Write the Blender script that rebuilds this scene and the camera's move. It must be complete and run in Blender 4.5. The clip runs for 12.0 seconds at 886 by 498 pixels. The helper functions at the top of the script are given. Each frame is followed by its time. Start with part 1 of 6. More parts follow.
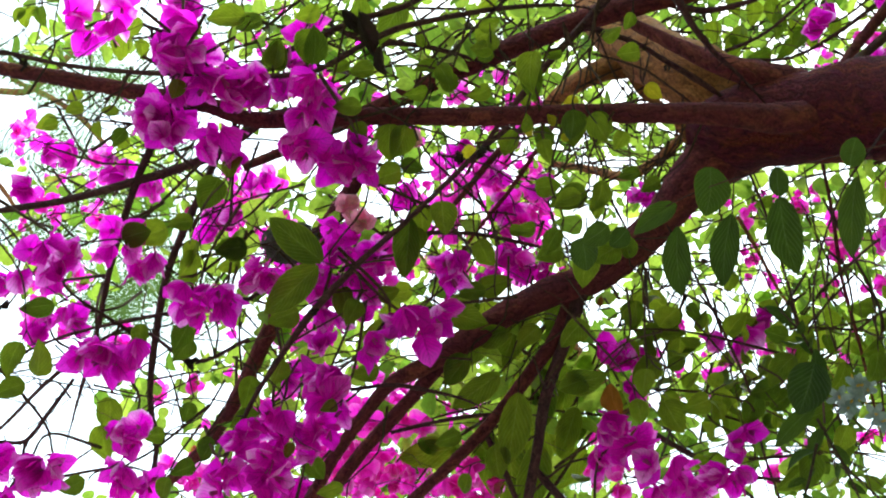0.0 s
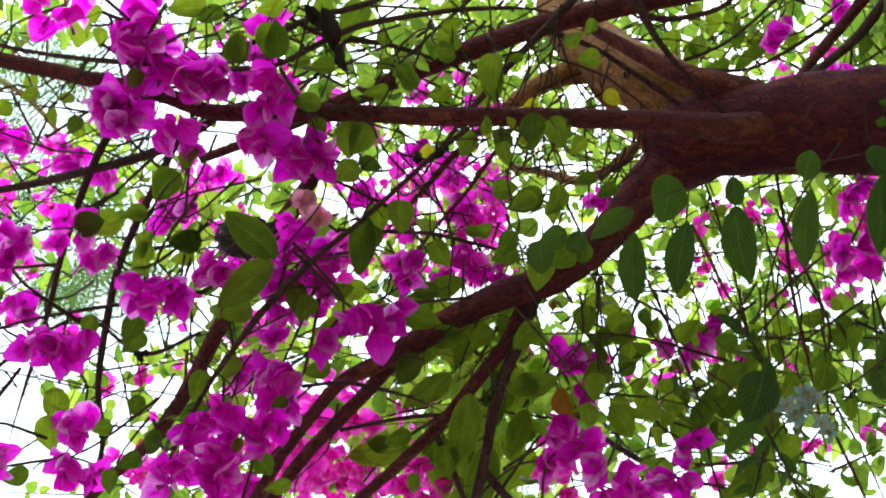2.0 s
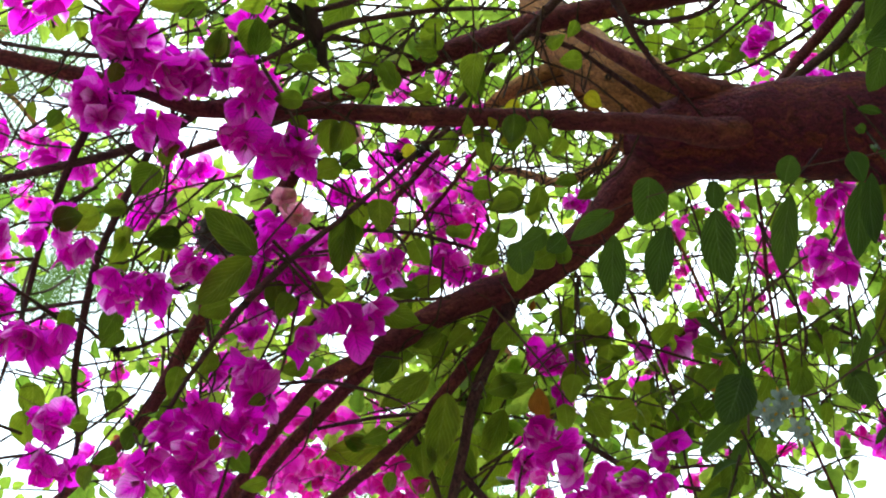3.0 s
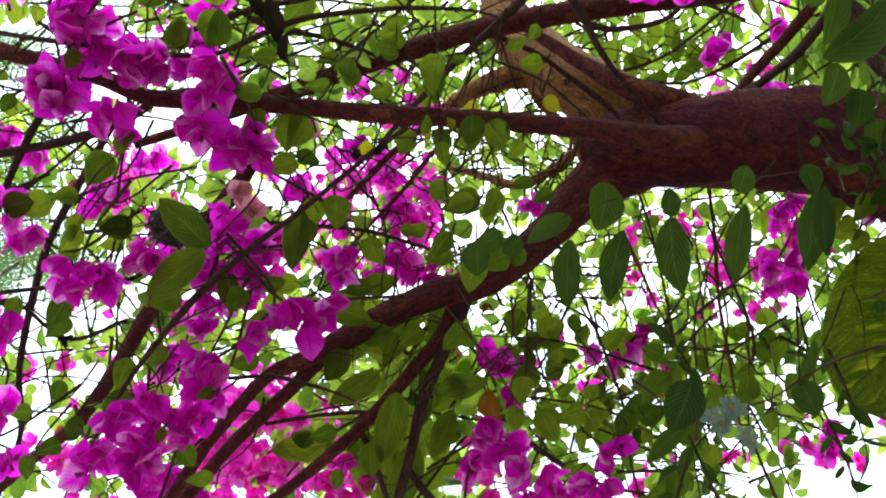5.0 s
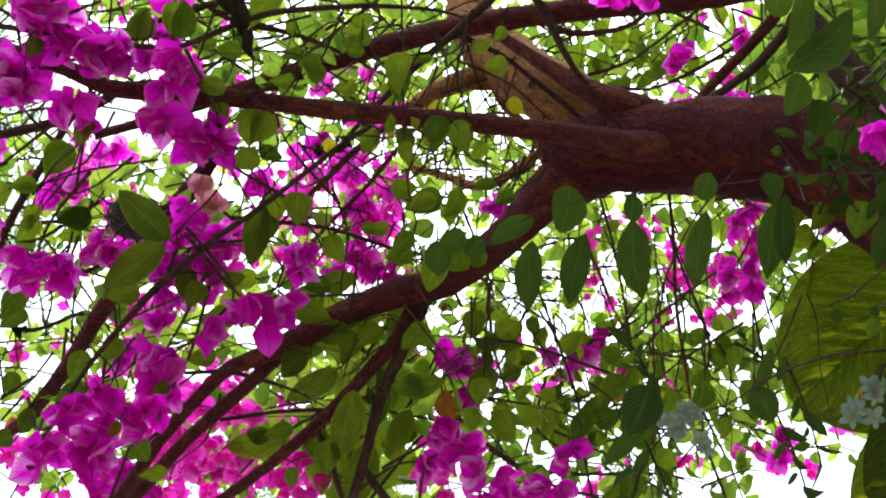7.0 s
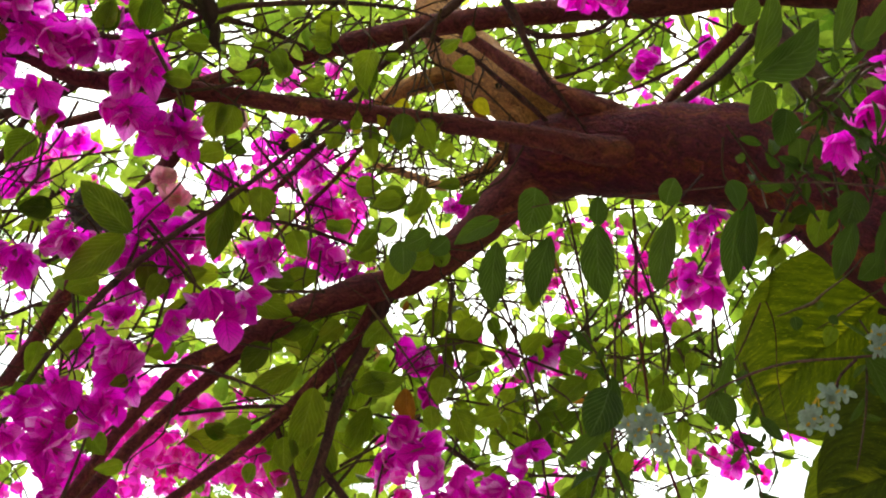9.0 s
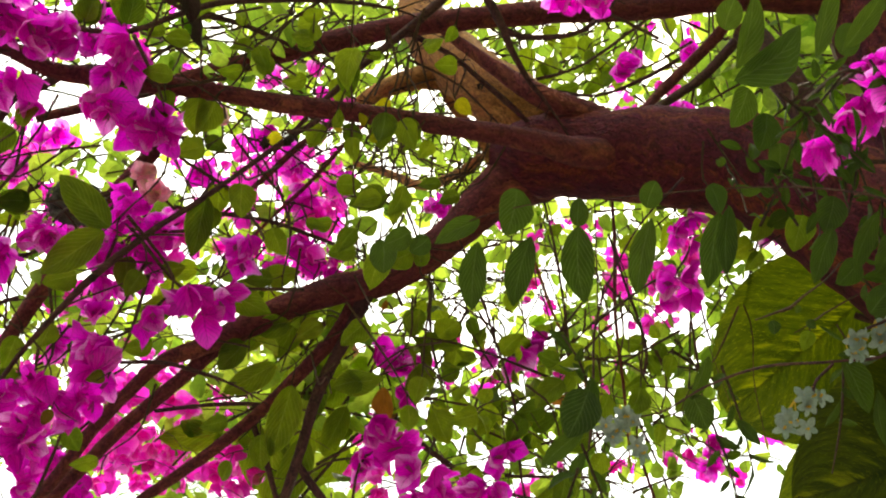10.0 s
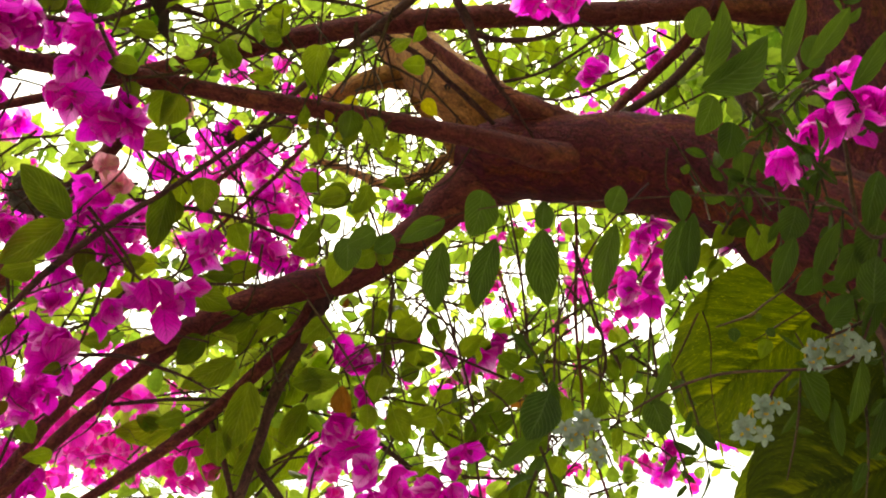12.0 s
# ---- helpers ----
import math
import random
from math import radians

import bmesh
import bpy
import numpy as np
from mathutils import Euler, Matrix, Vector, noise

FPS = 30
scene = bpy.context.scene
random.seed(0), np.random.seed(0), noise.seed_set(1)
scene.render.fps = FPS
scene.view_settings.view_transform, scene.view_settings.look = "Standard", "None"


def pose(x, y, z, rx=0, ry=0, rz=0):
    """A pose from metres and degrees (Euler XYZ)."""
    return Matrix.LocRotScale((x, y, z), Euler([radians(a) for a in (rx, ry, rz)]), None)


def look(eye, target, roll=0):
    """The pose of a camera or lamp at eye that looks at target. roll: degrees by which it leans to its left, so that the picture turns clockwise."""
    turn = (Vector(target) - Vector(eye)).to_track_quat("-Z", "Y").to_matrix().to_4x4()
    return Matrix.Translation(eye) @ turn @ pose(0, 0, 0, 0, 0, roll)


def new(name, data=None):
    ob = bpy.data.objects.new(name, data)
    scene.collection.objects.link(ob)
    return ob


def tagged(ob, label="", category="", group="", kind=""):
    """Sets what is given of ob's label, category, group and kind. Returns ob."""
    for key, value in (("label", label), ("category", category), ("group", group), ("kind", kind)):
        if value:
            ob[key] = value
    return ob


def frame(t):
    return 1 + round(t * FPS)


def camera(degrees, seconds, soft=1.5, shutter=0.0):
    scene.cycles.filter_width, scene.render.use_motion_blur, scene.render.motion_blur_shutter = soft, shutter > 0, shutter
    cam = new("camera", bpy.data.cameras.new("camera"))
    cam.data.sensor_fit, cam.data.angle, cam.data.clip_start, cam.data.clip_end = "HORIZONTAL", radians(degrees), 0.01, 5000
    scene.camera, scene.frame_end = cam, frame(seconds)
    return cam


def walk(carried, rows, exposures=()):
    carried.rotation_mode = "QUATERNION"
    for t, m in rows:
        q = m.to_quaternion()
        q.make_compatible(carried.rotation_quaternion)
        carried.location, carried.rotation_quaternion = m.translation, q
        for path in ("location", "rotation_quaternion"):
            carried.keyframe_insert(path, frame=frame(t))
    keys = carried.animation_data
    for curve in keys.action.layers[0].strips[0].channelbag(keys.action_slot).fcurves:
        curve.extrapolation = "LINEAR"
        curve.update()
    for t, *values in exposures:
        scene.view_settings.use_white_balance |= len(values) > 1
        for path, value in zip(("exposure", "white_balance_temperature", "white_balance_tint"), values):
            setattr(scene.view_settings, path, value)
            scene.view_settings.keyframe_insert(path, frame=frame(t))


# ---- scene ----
cam = camera(40.07, 12.0, soft=2.1)
PATH = [
    (0, 0.0000, 0.0000, 1.6000, 131.773, 0.368, 0.361),
    (0.5, -0.0006, 0.0000, 1.6000, 131.766, 0.408, -0.303),
    (1, -0.0012, 0.0000, 1.6000, 131.759, 0.442, -1.127),
    (1.5, -0.0018, 0.0001, 1.6000, 131.743, 0.475, -1.697),
    (2, -0.0024, 0.0001, 1.6000, 131.734, 0.526, -2.427),
    (2.5, -0.0030, 0.0001, 1.6000, 131.725, 0.596, -2.912),
    (3, -0.0036, 0.0002, 1.6000, 131.708, 0.613, -3.699),
    (5, -0.0060, 0.0007, 1.6001, 131.645, 0.741, -6.582),
    (5.5, -0.0065, 0.0008, 1.6001, 131.632, 0.885, -7.222),
    (6, -0.0071, 0.0010, 1.6001, 131.629, 0.902, -7.856),
    (6.5, -0.0077, 0.0011, 1.6001, 131.610, 0.946, -8.357),
    (7, -0.0083, 0.0013, 1.6001, 131.601, 0.997, -8.949),
    (9, -0.0106, 0.0020, 1.6002, 131.531, 1.183, -11.221),
    (9.5, -0.0112, 0.0023, 1.6002, 131.512, 1.245, -11.823),
    (10, -0.0117, 0.0025, 1.6002, 131.494, 1.262, -12.485),
    (10.5, -0.0123, 0.0028, 1.6002, 131.518, 1.281, -12.980),
    (11, -0.0128, 0.0030, 1.6002, 131.502, 1.279, -13.703),
    (11.5, -0.0134, 0.0033, 1.6002, 131.473, 1.313, -14.236),
    (12, -0.0139, 0.0036, 1.6003, 131.464, 1.375, -14.843),
]
walk(cam, [(t, pose(*row)) for t, *row in PATH], [(0, 0.14, 5750, 9), (3, 0.14, 5750, 10), (5.5, 0.13, 5800, 12), (7, 0.18, 6000, 13), (9.5, 0.35, 7000, 13), (12, 0.51, 7900, 12)])

# ---- daylight: a bright overcast sky ----
world = bpy.data.worlds.new("overcast_sky")
scene.world = world
world.use_nodes = True
wn, wl = world.node_tree.nodes, world.node_tree.links
sky = wn.new("ShaderNodeTexSky")
sky.sky_type, sky.sun_disc = "NISHITA", False
sky.sun_elevation, sky.sun_rotation = radians(58), radians(20)
sky.air_density, sky.dust_density = 1.0, 4.0
veil = wn.new("ShaderNodeMixRGB")
veil.inputs[0].default_value = 0.8
veil.inputs[2].default_value = (11.8, 13.2, 12.9, 1)
wl.new(sky.outputs[0], veil.inputs[1])
wl.new(veil.outputs[0], wn["Background"].inputs[0])
wn["Background"].inputs[1].default_value = 0.2
sun = new("sun", bpy.data.lights.new("sun", "SUN"))
sun.data.energy, sun.data.angle, sun.data.color = 5.0, radians(18), (1, 0.95, 0.86)
sun.matrix_world = look((1.5, 4, 7), (0, 0, 0))
scene.view_settings.exposure = 0.0


# ---- materials ----
def material(name):
    m = bpy.data.materials.new(name)
    m.use_nodes = True
    m.node_tree.nodes.clear()
    return m, m.node_tree.nodes, m.node_tree.links


def ramp(n, stops):
    r = n.new("ShaderNodeValToRGB")
    e = r.color_ramp.elements
    while len(e) < len(stops):
        e.new(0.5)
    for k, (at, col) in enumerate(stops):
        e[k].position, e[k].color = at, (*col, 1)
    return r


def noise_node(n, l, vec, scale, detail=4.0, rough=0.6):
    t = n.new("ShaderNodeTexNoise")
    t.inputs["Scale"].default_value, t.inputs["Detail"].default_value, t.inputs["Roughness"].default_value = scale, detail, rough
    l.new(vec, t.inputs["Vector"])
    return t


def mixed(n, l, mode, fac, a, b):
    m = n.new("ShaderNodeMixRGB")
    m.blend_type = mode
    for sock, v in zip(m.inputs, (fac, a, b)):
        if isinstance(v, (int, float)):
            sock.default_value = v
        elif isinstance(v, tuple):
            sock.default_value = (*v, 1)
        else:
            l.new(v, sock)
    return m.outputs[0]


def math_node(n, l, op, a, b=0.0):
    m = n.new("ShaderNodeMath")
    m.operation = op
    for sock, v in zip(m.inputs, (a, b)):
        if isinstance(v, (int, float)):
            sock.default_value = v
        else:
            l.new(v, sock)
    return m.outputs[0]


def bark(name, dark, mid, light, crack=1.0, rough=0.9):
    """Bark with long cracks that run with the stem (uv: round, along, in metres)."""
    m, n, l = material(name)
    uv = n.new("ShaderNodeUVMap")
    stretch = n.new("ShaderNodeMapping")
    stretch.inputs["Scale"].default_value = (1.0, 0.22, 1)
    l.new(uv.outputs[0], stretch.inputs[0])
    warp = noise_node(n, l, uv.outputs[0], 30, 4)
    bent = mixed(n, l, "LINEAR_LIGHT", 0.02, stretch.outputs[0], warp.outputs["Color"])
    cells = n.new("ShaderNodeTexVoronoi")
    cells.feature = "DISTANCE_TO_EDGE"
    cells.inputs["Scale"].default_value = 130
    l.new(bent, cells.inputs["Vector"])
    crackle = ramp(n, [(0.0, (0, 0, 0)), (0.16, (1, 1, 1))])
    l.new(cells.outputs["Distance"], crackle.inputs[0])
    fine = noise_node(n, l, bent, 210, 7, 0.75)
    broad = noise_node(n, l, bent, 22, 6, 0.7)
    tone = ramp(n, [(0.36, dark), (0.5, mid), (0.64, light)])
    l.new(broad.outputs["Fac"], tone.inputs[0])
    speck = ramp(n, [(0.38, (0.45, 0.45, 0.52)), (0.62, (1.6, 1.5, 1.2))])
    l.new(fine.outputs["Fac"], speck.inputs[0])
    # crack and ridge shading is painted into the colour, as the bump shows little
    col = mixed(n, l, "MULTIPLY", 1.0, tone.outputs[0], speck.outputs[0])
    col = mixed(n, l, "MULTIPLY", 0.26 * crack, col, crackle.outputs[0])
    height = mixed(n, l, "MULTIPLY", 0.6, fine.outputs["Fac"], crackle.outputs[0])
    bump = n.new("ShaderNodeBump")
    bump.inputs["Strength"].default_value, bump.inputs["Distance"].default_value = min(1.0, 0.9 * crack), 0.018 * crack
    l.new(height, bump.inputs["Height"])
    b = n.new("ShaderNodeBsdfPrincipled")
    b.inputs["Roughness"].default_value = rough
    b.inputs["Specular IOR Level"].default_value = 0.25
    l.new(col, b.inputs["Base Color"])
    l.new(bump.outputs[0], b.inputs["Normal"])
    o = n.new("ShaderNodeOutputMaterial")
    l.new(b.outputs[0], o.inputs[0])
    return m


def blade(name, low, high, through_col, thin=0.5, rough=0.5, vein=0.35, island=False, blotch=None, gloss=0.2, veins=9.0, flush=None, edge=0.12, mottle=0.8):
    """A thin leaf or bract: it lets light through, with a midrib and side veins (uv: across, along)."""
    m, n, l = material(name)
    uv = n.new("ShaderNodeUVMap")
    sep = n.new("ShaderNodeSeparateXYZ")
    l.new(uv.outputs[0], sep.inputs[0])
    across = math_node(n, l, "ABSOLUTE", math_node(n, l, "SUBTRACT", sep.outputs[0], 0.5))
    slant = math_node(n, l, "SUBTRACT", sep.outputs[1], math_node(n, l, "MULTIPLY", across, 0.9))
    side = math_node(n, l, "PINGPONG", math_node(n, l, "MULTIPLY", slant, veins), 0.5)
    rib = ramp(n, [(0.0, (1, 1, 1)), (0.03, (0, 0, 0))])
    l.new(across, rib.inputs[0])
    sidevein = ramp(n, [(0.0, (0.8, 0.8, 0.8)), (0.15, (0, 0, 0))])
    l.new(side, sidevein.inputs[0])
    lines = mixed(n, l, "ADD", 1.0, rib.outputs[0], sidevein.outputs[0])
    if island:
        g = n.new("ShaderNodeNewGeometry")
        rnd = g.outputs["Random Per Island"]
    else:
        g = n.new("ShaderNodeObjectInfo")
        rnd = g.outputs["Random"]
    pick = ramp(n, [(0.0, low), (1.0, high)])
    l.new(rnd, pick.inputs[0])
    shift = n.new("ShaderNodeVectorMath")
    shift.operation = "ADD"
    l.new(uv.outputs[0], shift.inputs[0])
    spread = n.new("ShaderNodeCombineXYZ")
    l.new(math_node(n, l, "MULTIPLY", rnd, 37.0), spread.inputs[0])
    l.new(math_node(n, l, "MULTIPLY", rnd, 11.0), spread.inputs[2])
    l.new(spread.outputs[0], shift.inputs[1])
    mott = noise_node(n, l, shift.outputs[0], 3.5, 5, 0.65)
    mramp = ramp(n, [(0.3, (0.62, 0.62, 0.6)), (0.7, (1.2, 1.2, 1.15))])
    l.new(mott.outputs["Fac"], mramp.inputs[0])
    col = mixed(n, l, "MULTIPLY", mottle, pick.outputs[0], mramp.outputs[0])
    if blotch:
        spots = noise_node(n, l, shift.outputs[0], 9, 3, 0.7)
        sr = ramp(n, [(0.66, (0, 0, 0)), (0.74, (1, 1, 1))])
        l.new(spots.outputs["Fac"], sr.inputs[0])
        col = mixed(n, l, "MIX", sr.outputs[0], col, blotch)
    if flush:
        # backlit highlights on edges and tips of some bracts, put into the colour
        pale = noise_node(n, l, shift.outputs[0], 1.1, 3, 0.5)
        edge_tip = math_node(n, l, "MULTIPLY", math_node(n, l, "ADD", across, math_node(n, l, "POWER", sep.outputs[1], 2.0)), 0.34)
        fr = ramp(n, [(0.62, (0, 0, 0)), (0.88, (1, 1, 1))])
        l.new(math_node(n, l, "ADD", pale.outputs["Fac"], edge_tip), fr.inputs[0])
        some = ramp(n, [(0.45, (0.06, 0.06, 0.06)), (0.95, (1, 1, 1))])
        l.new(math_node(n, l, "FRACT", math_node(n, l, "MULTIPLY", rnd, 17.3)), some.inputs[0])
        col = mixed(n, l, "MIX", mixed(n, l, "MULTIPLY", 1.0, fr.outputs[0], some.outputs[0]), col, flush)
    else:
        # bright rim of a backlit edge, painted into the leaf colour
        rim = ramp(n, [(0.45, (0, 0, 0)), (0.5, (edge, edge, edge))])
        l.new(across, rim.inputs[0])
        col = mixed(n, l, "SCREEN", rim.outputs[0], col, (0.14, 0.15, 0.03))
    tcol = mixed(n, l, "MULTIPLY", 1.0, col, through_col)
    tcol = mixed(n, l, "MULTIPLY", math_node(n, l, "MULTIPLY", lines, vein * 1.5), tcol, (0.35, 0.35, 0.3) if flush else (1.4, 1.35, 1.1))
    col = mixed(n, l, "SCREEN", math_node(n, l, "MULTIPLY", lines, vein * 0.25), col, (0.5, 0.5, 0.35))
    bump = n.new("ShaderNodeBump")
    bump.inputs["Strength"].default_value, bump.inputs["Distance"].default_value = 0.5, 0.002
    l.new(mixed(n, l, "SUBTRACT", 0.5, mott.outputs["Fac"], lines), bump.inputs["Height"])
    p = n.new("ShaderNodeBsdfPrincipled")
    p.inputs["Roughness"].default_value, p.inputs["Specular IOR Level"].default_value = rough, gloss
    l.new(col, p.inputs["Base Color"])
    l.new(bump.outputs[0], p.inputs["Normal"])
    t = n.new("ShaderNodeBsdfTranslucent")
    l.new(tcol, t.inputs["Color"])
    l.new(bump.outputs[0], t.inputs["Normal"])
    mix = n.new("ShaderNodeMixShader")
    mix.inputs[0].default_value = thin
    l.new(p.outputs[0], mix.inputs[1])
    l.new(t.outputs[0], mix.inputs[2])
    o = n.new("ShaderNodeOutputMaterial")
    l.new(mix.outputs[0], o.inputs[0])
    return m


def plain(name, a, b, scale, rough=0.8, bumpy=0.5):
    m, n, l = material(name)
    geo = n.new("ShaderNodeTexCoord")
    big = noise_node(n, l, geo.outputs["Object"], scale, 6, 0.65)
    small = noise_node(n, l, geo.outputs["Object"], scale * 9, 4, 0.6)
    r = ramp(n, [(0.3, a), (0.7, b)])
    l.new(mixed(n, l, "OVERLAY", 0.6, big.outputs["Fac"], small.outputs["Fac"]), r.inputs[0])
    bump = n.new("ShaderNodeBump")
    bump.inputs["Strength"].default_value, bump.inputs["Distance"].default_value = bumpy, 0.01
    l.new(small.outputs["Fac"], bump.inputs["Height"])
    p = n.new("ShaderNodeBsdfPrincipled")
    p.inputs["Roughness"].default_value = rough
    l.new(r.outputs[0], p.inputs["Base Color"])
    l.new(bump.outputs[0], p.inputs["Normal"])
    o = n.new("ShaderNodeOutputMaterial")
    l.new(p.outputs[0], o.inputs[0])
    return m


BARK = bark("red_brown_bark", (0.118, 0.0150, 0.0640), (0.200, 0.0295, 0.0690), (0.36, 0.080, 0.052), 1.1)
LIMB_BARK = bark("smooth_red_bark", (0.115, 0.0230, 0.0540), (0.185, 0.0390, 0.0620), (0.30, 0.088, 0.072), 0.8)
TAN_BARK = bark("tan_bark", (0.19, 0.074, 0.036), (0.31, 0.130, 0.056), (0.44, 0.215, 0.090), 0.6)
DARK_BARK = bark("dark_bark", (0.048, 0.018, 0.034), (0.082, 0.035, 0.050), (0.13, 0.070, 0.070), 0.5)
TWIG_BARK = bark("twig_bark", (0.04, 0.024, 0.024), (0.08, 0.045, 0.040), (0.15, 0.09, 0.065), 0.4)
LEAF = blade("leaf_green", (0.035, 0.056, 0.006), (0.118, 0.150, 0.013), (2.15, 2.25, 0.85), 0.55, 0.45, 0.6, blotch=(0.10, 0.08, 0.02), edge=0.4)
# brighter copy of the leaf green: far foliage's backlight is put into the colour
LEAF_FAR = blade("leaf_green_lit", (0.044, 0.082, 0.014), (0.158, 0.210, 0.046), (3.25, 3.3, 1.5), 0.68, 0.5, 0.3, island=True)
BRACT = blade("magenta_bract", (0.66, 0.002, 0.53), (0.88, 0.007, 0.71), (1.2, 1.4, 1.24), 0.86, 0.6, 0.5, veins=7.0, gloss=0.12, flush=(0.88, 0.36, 0.85), mottle=0.4)
BRACT_PALE = blade("faded_bract", (0.82, 0.30, 0.52), (0.86, 0.64, 0.62), (1.2, 1.1, 1.1), 0.65, 0.65, 0.35, veins=7.0, gloss=0.12, flush=(0.75, 0.3, 0.5))
BRACT_FAR = blade("magenta_bract_stuff", (0.80, 0.012, 0.52), (0.92, 0.03, 0.68), (1.2, 1.4, 1.25), 0.87, 0.6, 0.2, island=True, gloss=0.12, mottle=0.3, flush=(0.90, 0.28, 0.74))
VINE_LEAF = blade("vine_leaf", (0.022, 0.042, 0.008), (0.042, 0.068, 0.011), (1.45, 1.5, 0.7), 0.40, 0.45, 0.5)
LEAF_YELLOW = blade("yellow_leaf", (0.26, 0.22, 0.012), (0.36, 0.32, 0.02), (1.8, 1.8, 0.8), 0.6, 0.5, 0.5, blotch=(0.14, 0.08, 0.02))
LEAF_RUSSET = blade("russet_leaf", (0.17, 0.060, 0.012), (0.26, 0.11, 0.025), (1.7, 1.5, 0.8), 0.6, 0.5, 0.5)
WHITE_PETAL = blade("white_petal", (0.24, 0.31, 0.32), (0.33, 0.39, 0.39), (1, 1, 1), 0.15, 0.6, 0.15)
FEATHER = blade("feathery_leaf", (0.06, 0.11, 0.025), (0.12, 0.18, 0.05), (1.6, 1.8, 1.0), 0.5, 0.6, 0.1, island=True)
CREAM = plain("cream_floret", (0.62, 0.55, 0.3), (0.75, 0.7, 0.45), 60)
FLORET = plain("magenta_floret", (0.30, 0.02, 0.18), (0.5, 0.12, 0.3), 60)
STAMEN = plain("yellow_stamen", (0.6, 0.32, 0.03), (0.7, 0.45, 0.06), 60)
DEAD = plain("withered_leaf", (0.018, 0.010, 0.010), (0.05, 0.026, 0.022), 30, 0.8)
NEST = plain("dark_twig_weave", (0.05, 0.05, 0.056), (0.24, 0.23, 0.23), 90, 0.85)
# tone of the unseen ground, made pale to bounce light onto undersides
SOIL = plain("bounce_soil", (0.15, 0.125, 0.095), (0.25, 0.205, 0.155), 3, 0.95)


# ---- makers ----
rng = random.Random(7)
VIEW_RIGHT = Vector((1, 0, 0))
VIEW_UP = Vector((0, -0.666, 0.746))   # the camera's up axis
VIEW_AHEAD = Vector((0, 0.746, 0.666))    # the camera's line of sight; leaves and flowers are turned to it


def mesh_object(name, me, mat, parent=None, label=""):
    ob = new(name, me)
    if mat and not me.materials:
        me.materials.append(mat)
    if parent:
        ob.parent = parent
    return tagged(ob, label)


def from_arrays(name, verts, faces, uvs=None, smooth=True):
    me = bpy.data.meshes.new(name)
    me.from_pydata(verts, [], faces)
    if uvs is not None:
        layer = me.uv_layers.new(name="UVMap")
        loops = np.zeros(len(me.loops), dtype=np.int32)
        me.loops.foreach_get("vertex_index", loops)
        layer.data.foreach_set("uv", np.asarray(uvs, dtype=np.float32)[loops].ravel())
    if smooth:
        me.polygons.foreach_set("use_smooth", [True] * len(me.polygons))
    me.update()
    return me


def curve_points(ctrl, steps):
    """Catmull-Rom through rows of x, y, z, radius."""
    p = np.array(ctrl, float)
    p = np.vstack([2 * p[0] - p[1], p, 2 * p[-1] - p[-2]])
    out = []
    for i in range(1, len(p) - 2):
        a, b, c, d = p[i - 1], p[i], p[i + 1], p[i + 2]
        for s in np.arange(steps) / steps:
            out.append(0.5 * (2 * b + (c - a) * s + (2 * a - 5 * b + 4 * c - d) * s**2 + (3 * b - a - 3 * c + d) * s**3))
    out.append(p[-2])
    return np.array(out)


def tube_arrays(ctrl, steps=5, sides=8, rough=0.06, knots=0.0, seed=0):
    """Verts, faces and uvs of a tapering, slightly uneven stem."""
    pts = curve_points(ctrl, steps)
    pos, rad = pts[:, :3], np.maximum(pts[:, 3], 0.0004)
    tan = np.gradient(pos, axis=0)
    tan /= np.linalg.norm(tan, axis=1)[:, None] + 1e-9
    up = np.array([0.13, 0.31, 0.94])
    verts, uvs, along = [], [], 0.0
    for i in range(len(pos)):
        a = np.cross(tan[i], up)
        a /= np.linalg.norm(a) + 1e-9
        b = np.cross(tan[i], a)
        if i:
            along += np.linalg.norm(pos[i] - pos[i - 1])
        for k in range(sides + 1):
            th = 2 * math.pi * (k % sides) / sides
            d = a * math.cos(th) + b * math.sin(th)
            q = Vector(pos[i] + d * rad[i])
            wob = 1 + rough * noise.noise(q * (2.2 / max(rad[i], 0.01)) * 0.35 + Vector((seed, 0, 0))) + knots * max(0.0, noise.noise(q * 9 + Vector((0, seed, 3))))
            verts.append(tuple(pos[i] + d * rad[i] * wob))
            uvs.append((k / sides * 2 * math.pi * rad[i], along))
    faces, w = [], sides + 1
    for i in range(len(pos) - 1):
        for k in range(sides):
            faces.append((i * w + k, i * w + k + 1, (i + 1) * w + k + 1, (i + 1) * w + k))
    for ring, flip in ((0, True), (len(pos) - 1, False)):
        c = len(verts)
        verts.append(tuple(pos[ring]))
        uvs.append((0, 0))
        for k in range(sides):
            tri = (c, ring * w + k, ring * w + k + 1)
            faces.append(tri[::-1] if not flip else tri)
    return verts, faces, uvs


def stem(name, parent, mat, ctrl, steps=5, sides=10, rough=0.12, knots=0.0, label=""):
    v, f, u = tube_arrays(ctrl, steps, sides, rough, knots, rng.random() * 50)
    if name == "branch":
        h = Heap()
        h.add(v, f, u)
        pts = curve_points(ctrl, 6)
        for k in range(3, len(pts) - 2, 2):
            at, d = Vector(pts[k][:3]), Vector(pts[k + 1][:3]) - Vector(pts[k - 1][:3])
            out = any_turn(rng, 0.5, d.normalized() * 0.5 + d.orthogonal().normalized() * rng.choice((-1, 1)))
            e = at + out * (pts[k][3] + rng.uniform(0.008, 0.018))
            h.add(*tube_arrays([(*at, 0.0012), (*((at + e) / 2), 0.0009), (*e, 0.0004)], 2, 4))
        return mesh_object(name, h.mesh(name), mat, parent, label)
    return mesh_object(name, from_arrays(name, v, f, u), mat, parent, label)


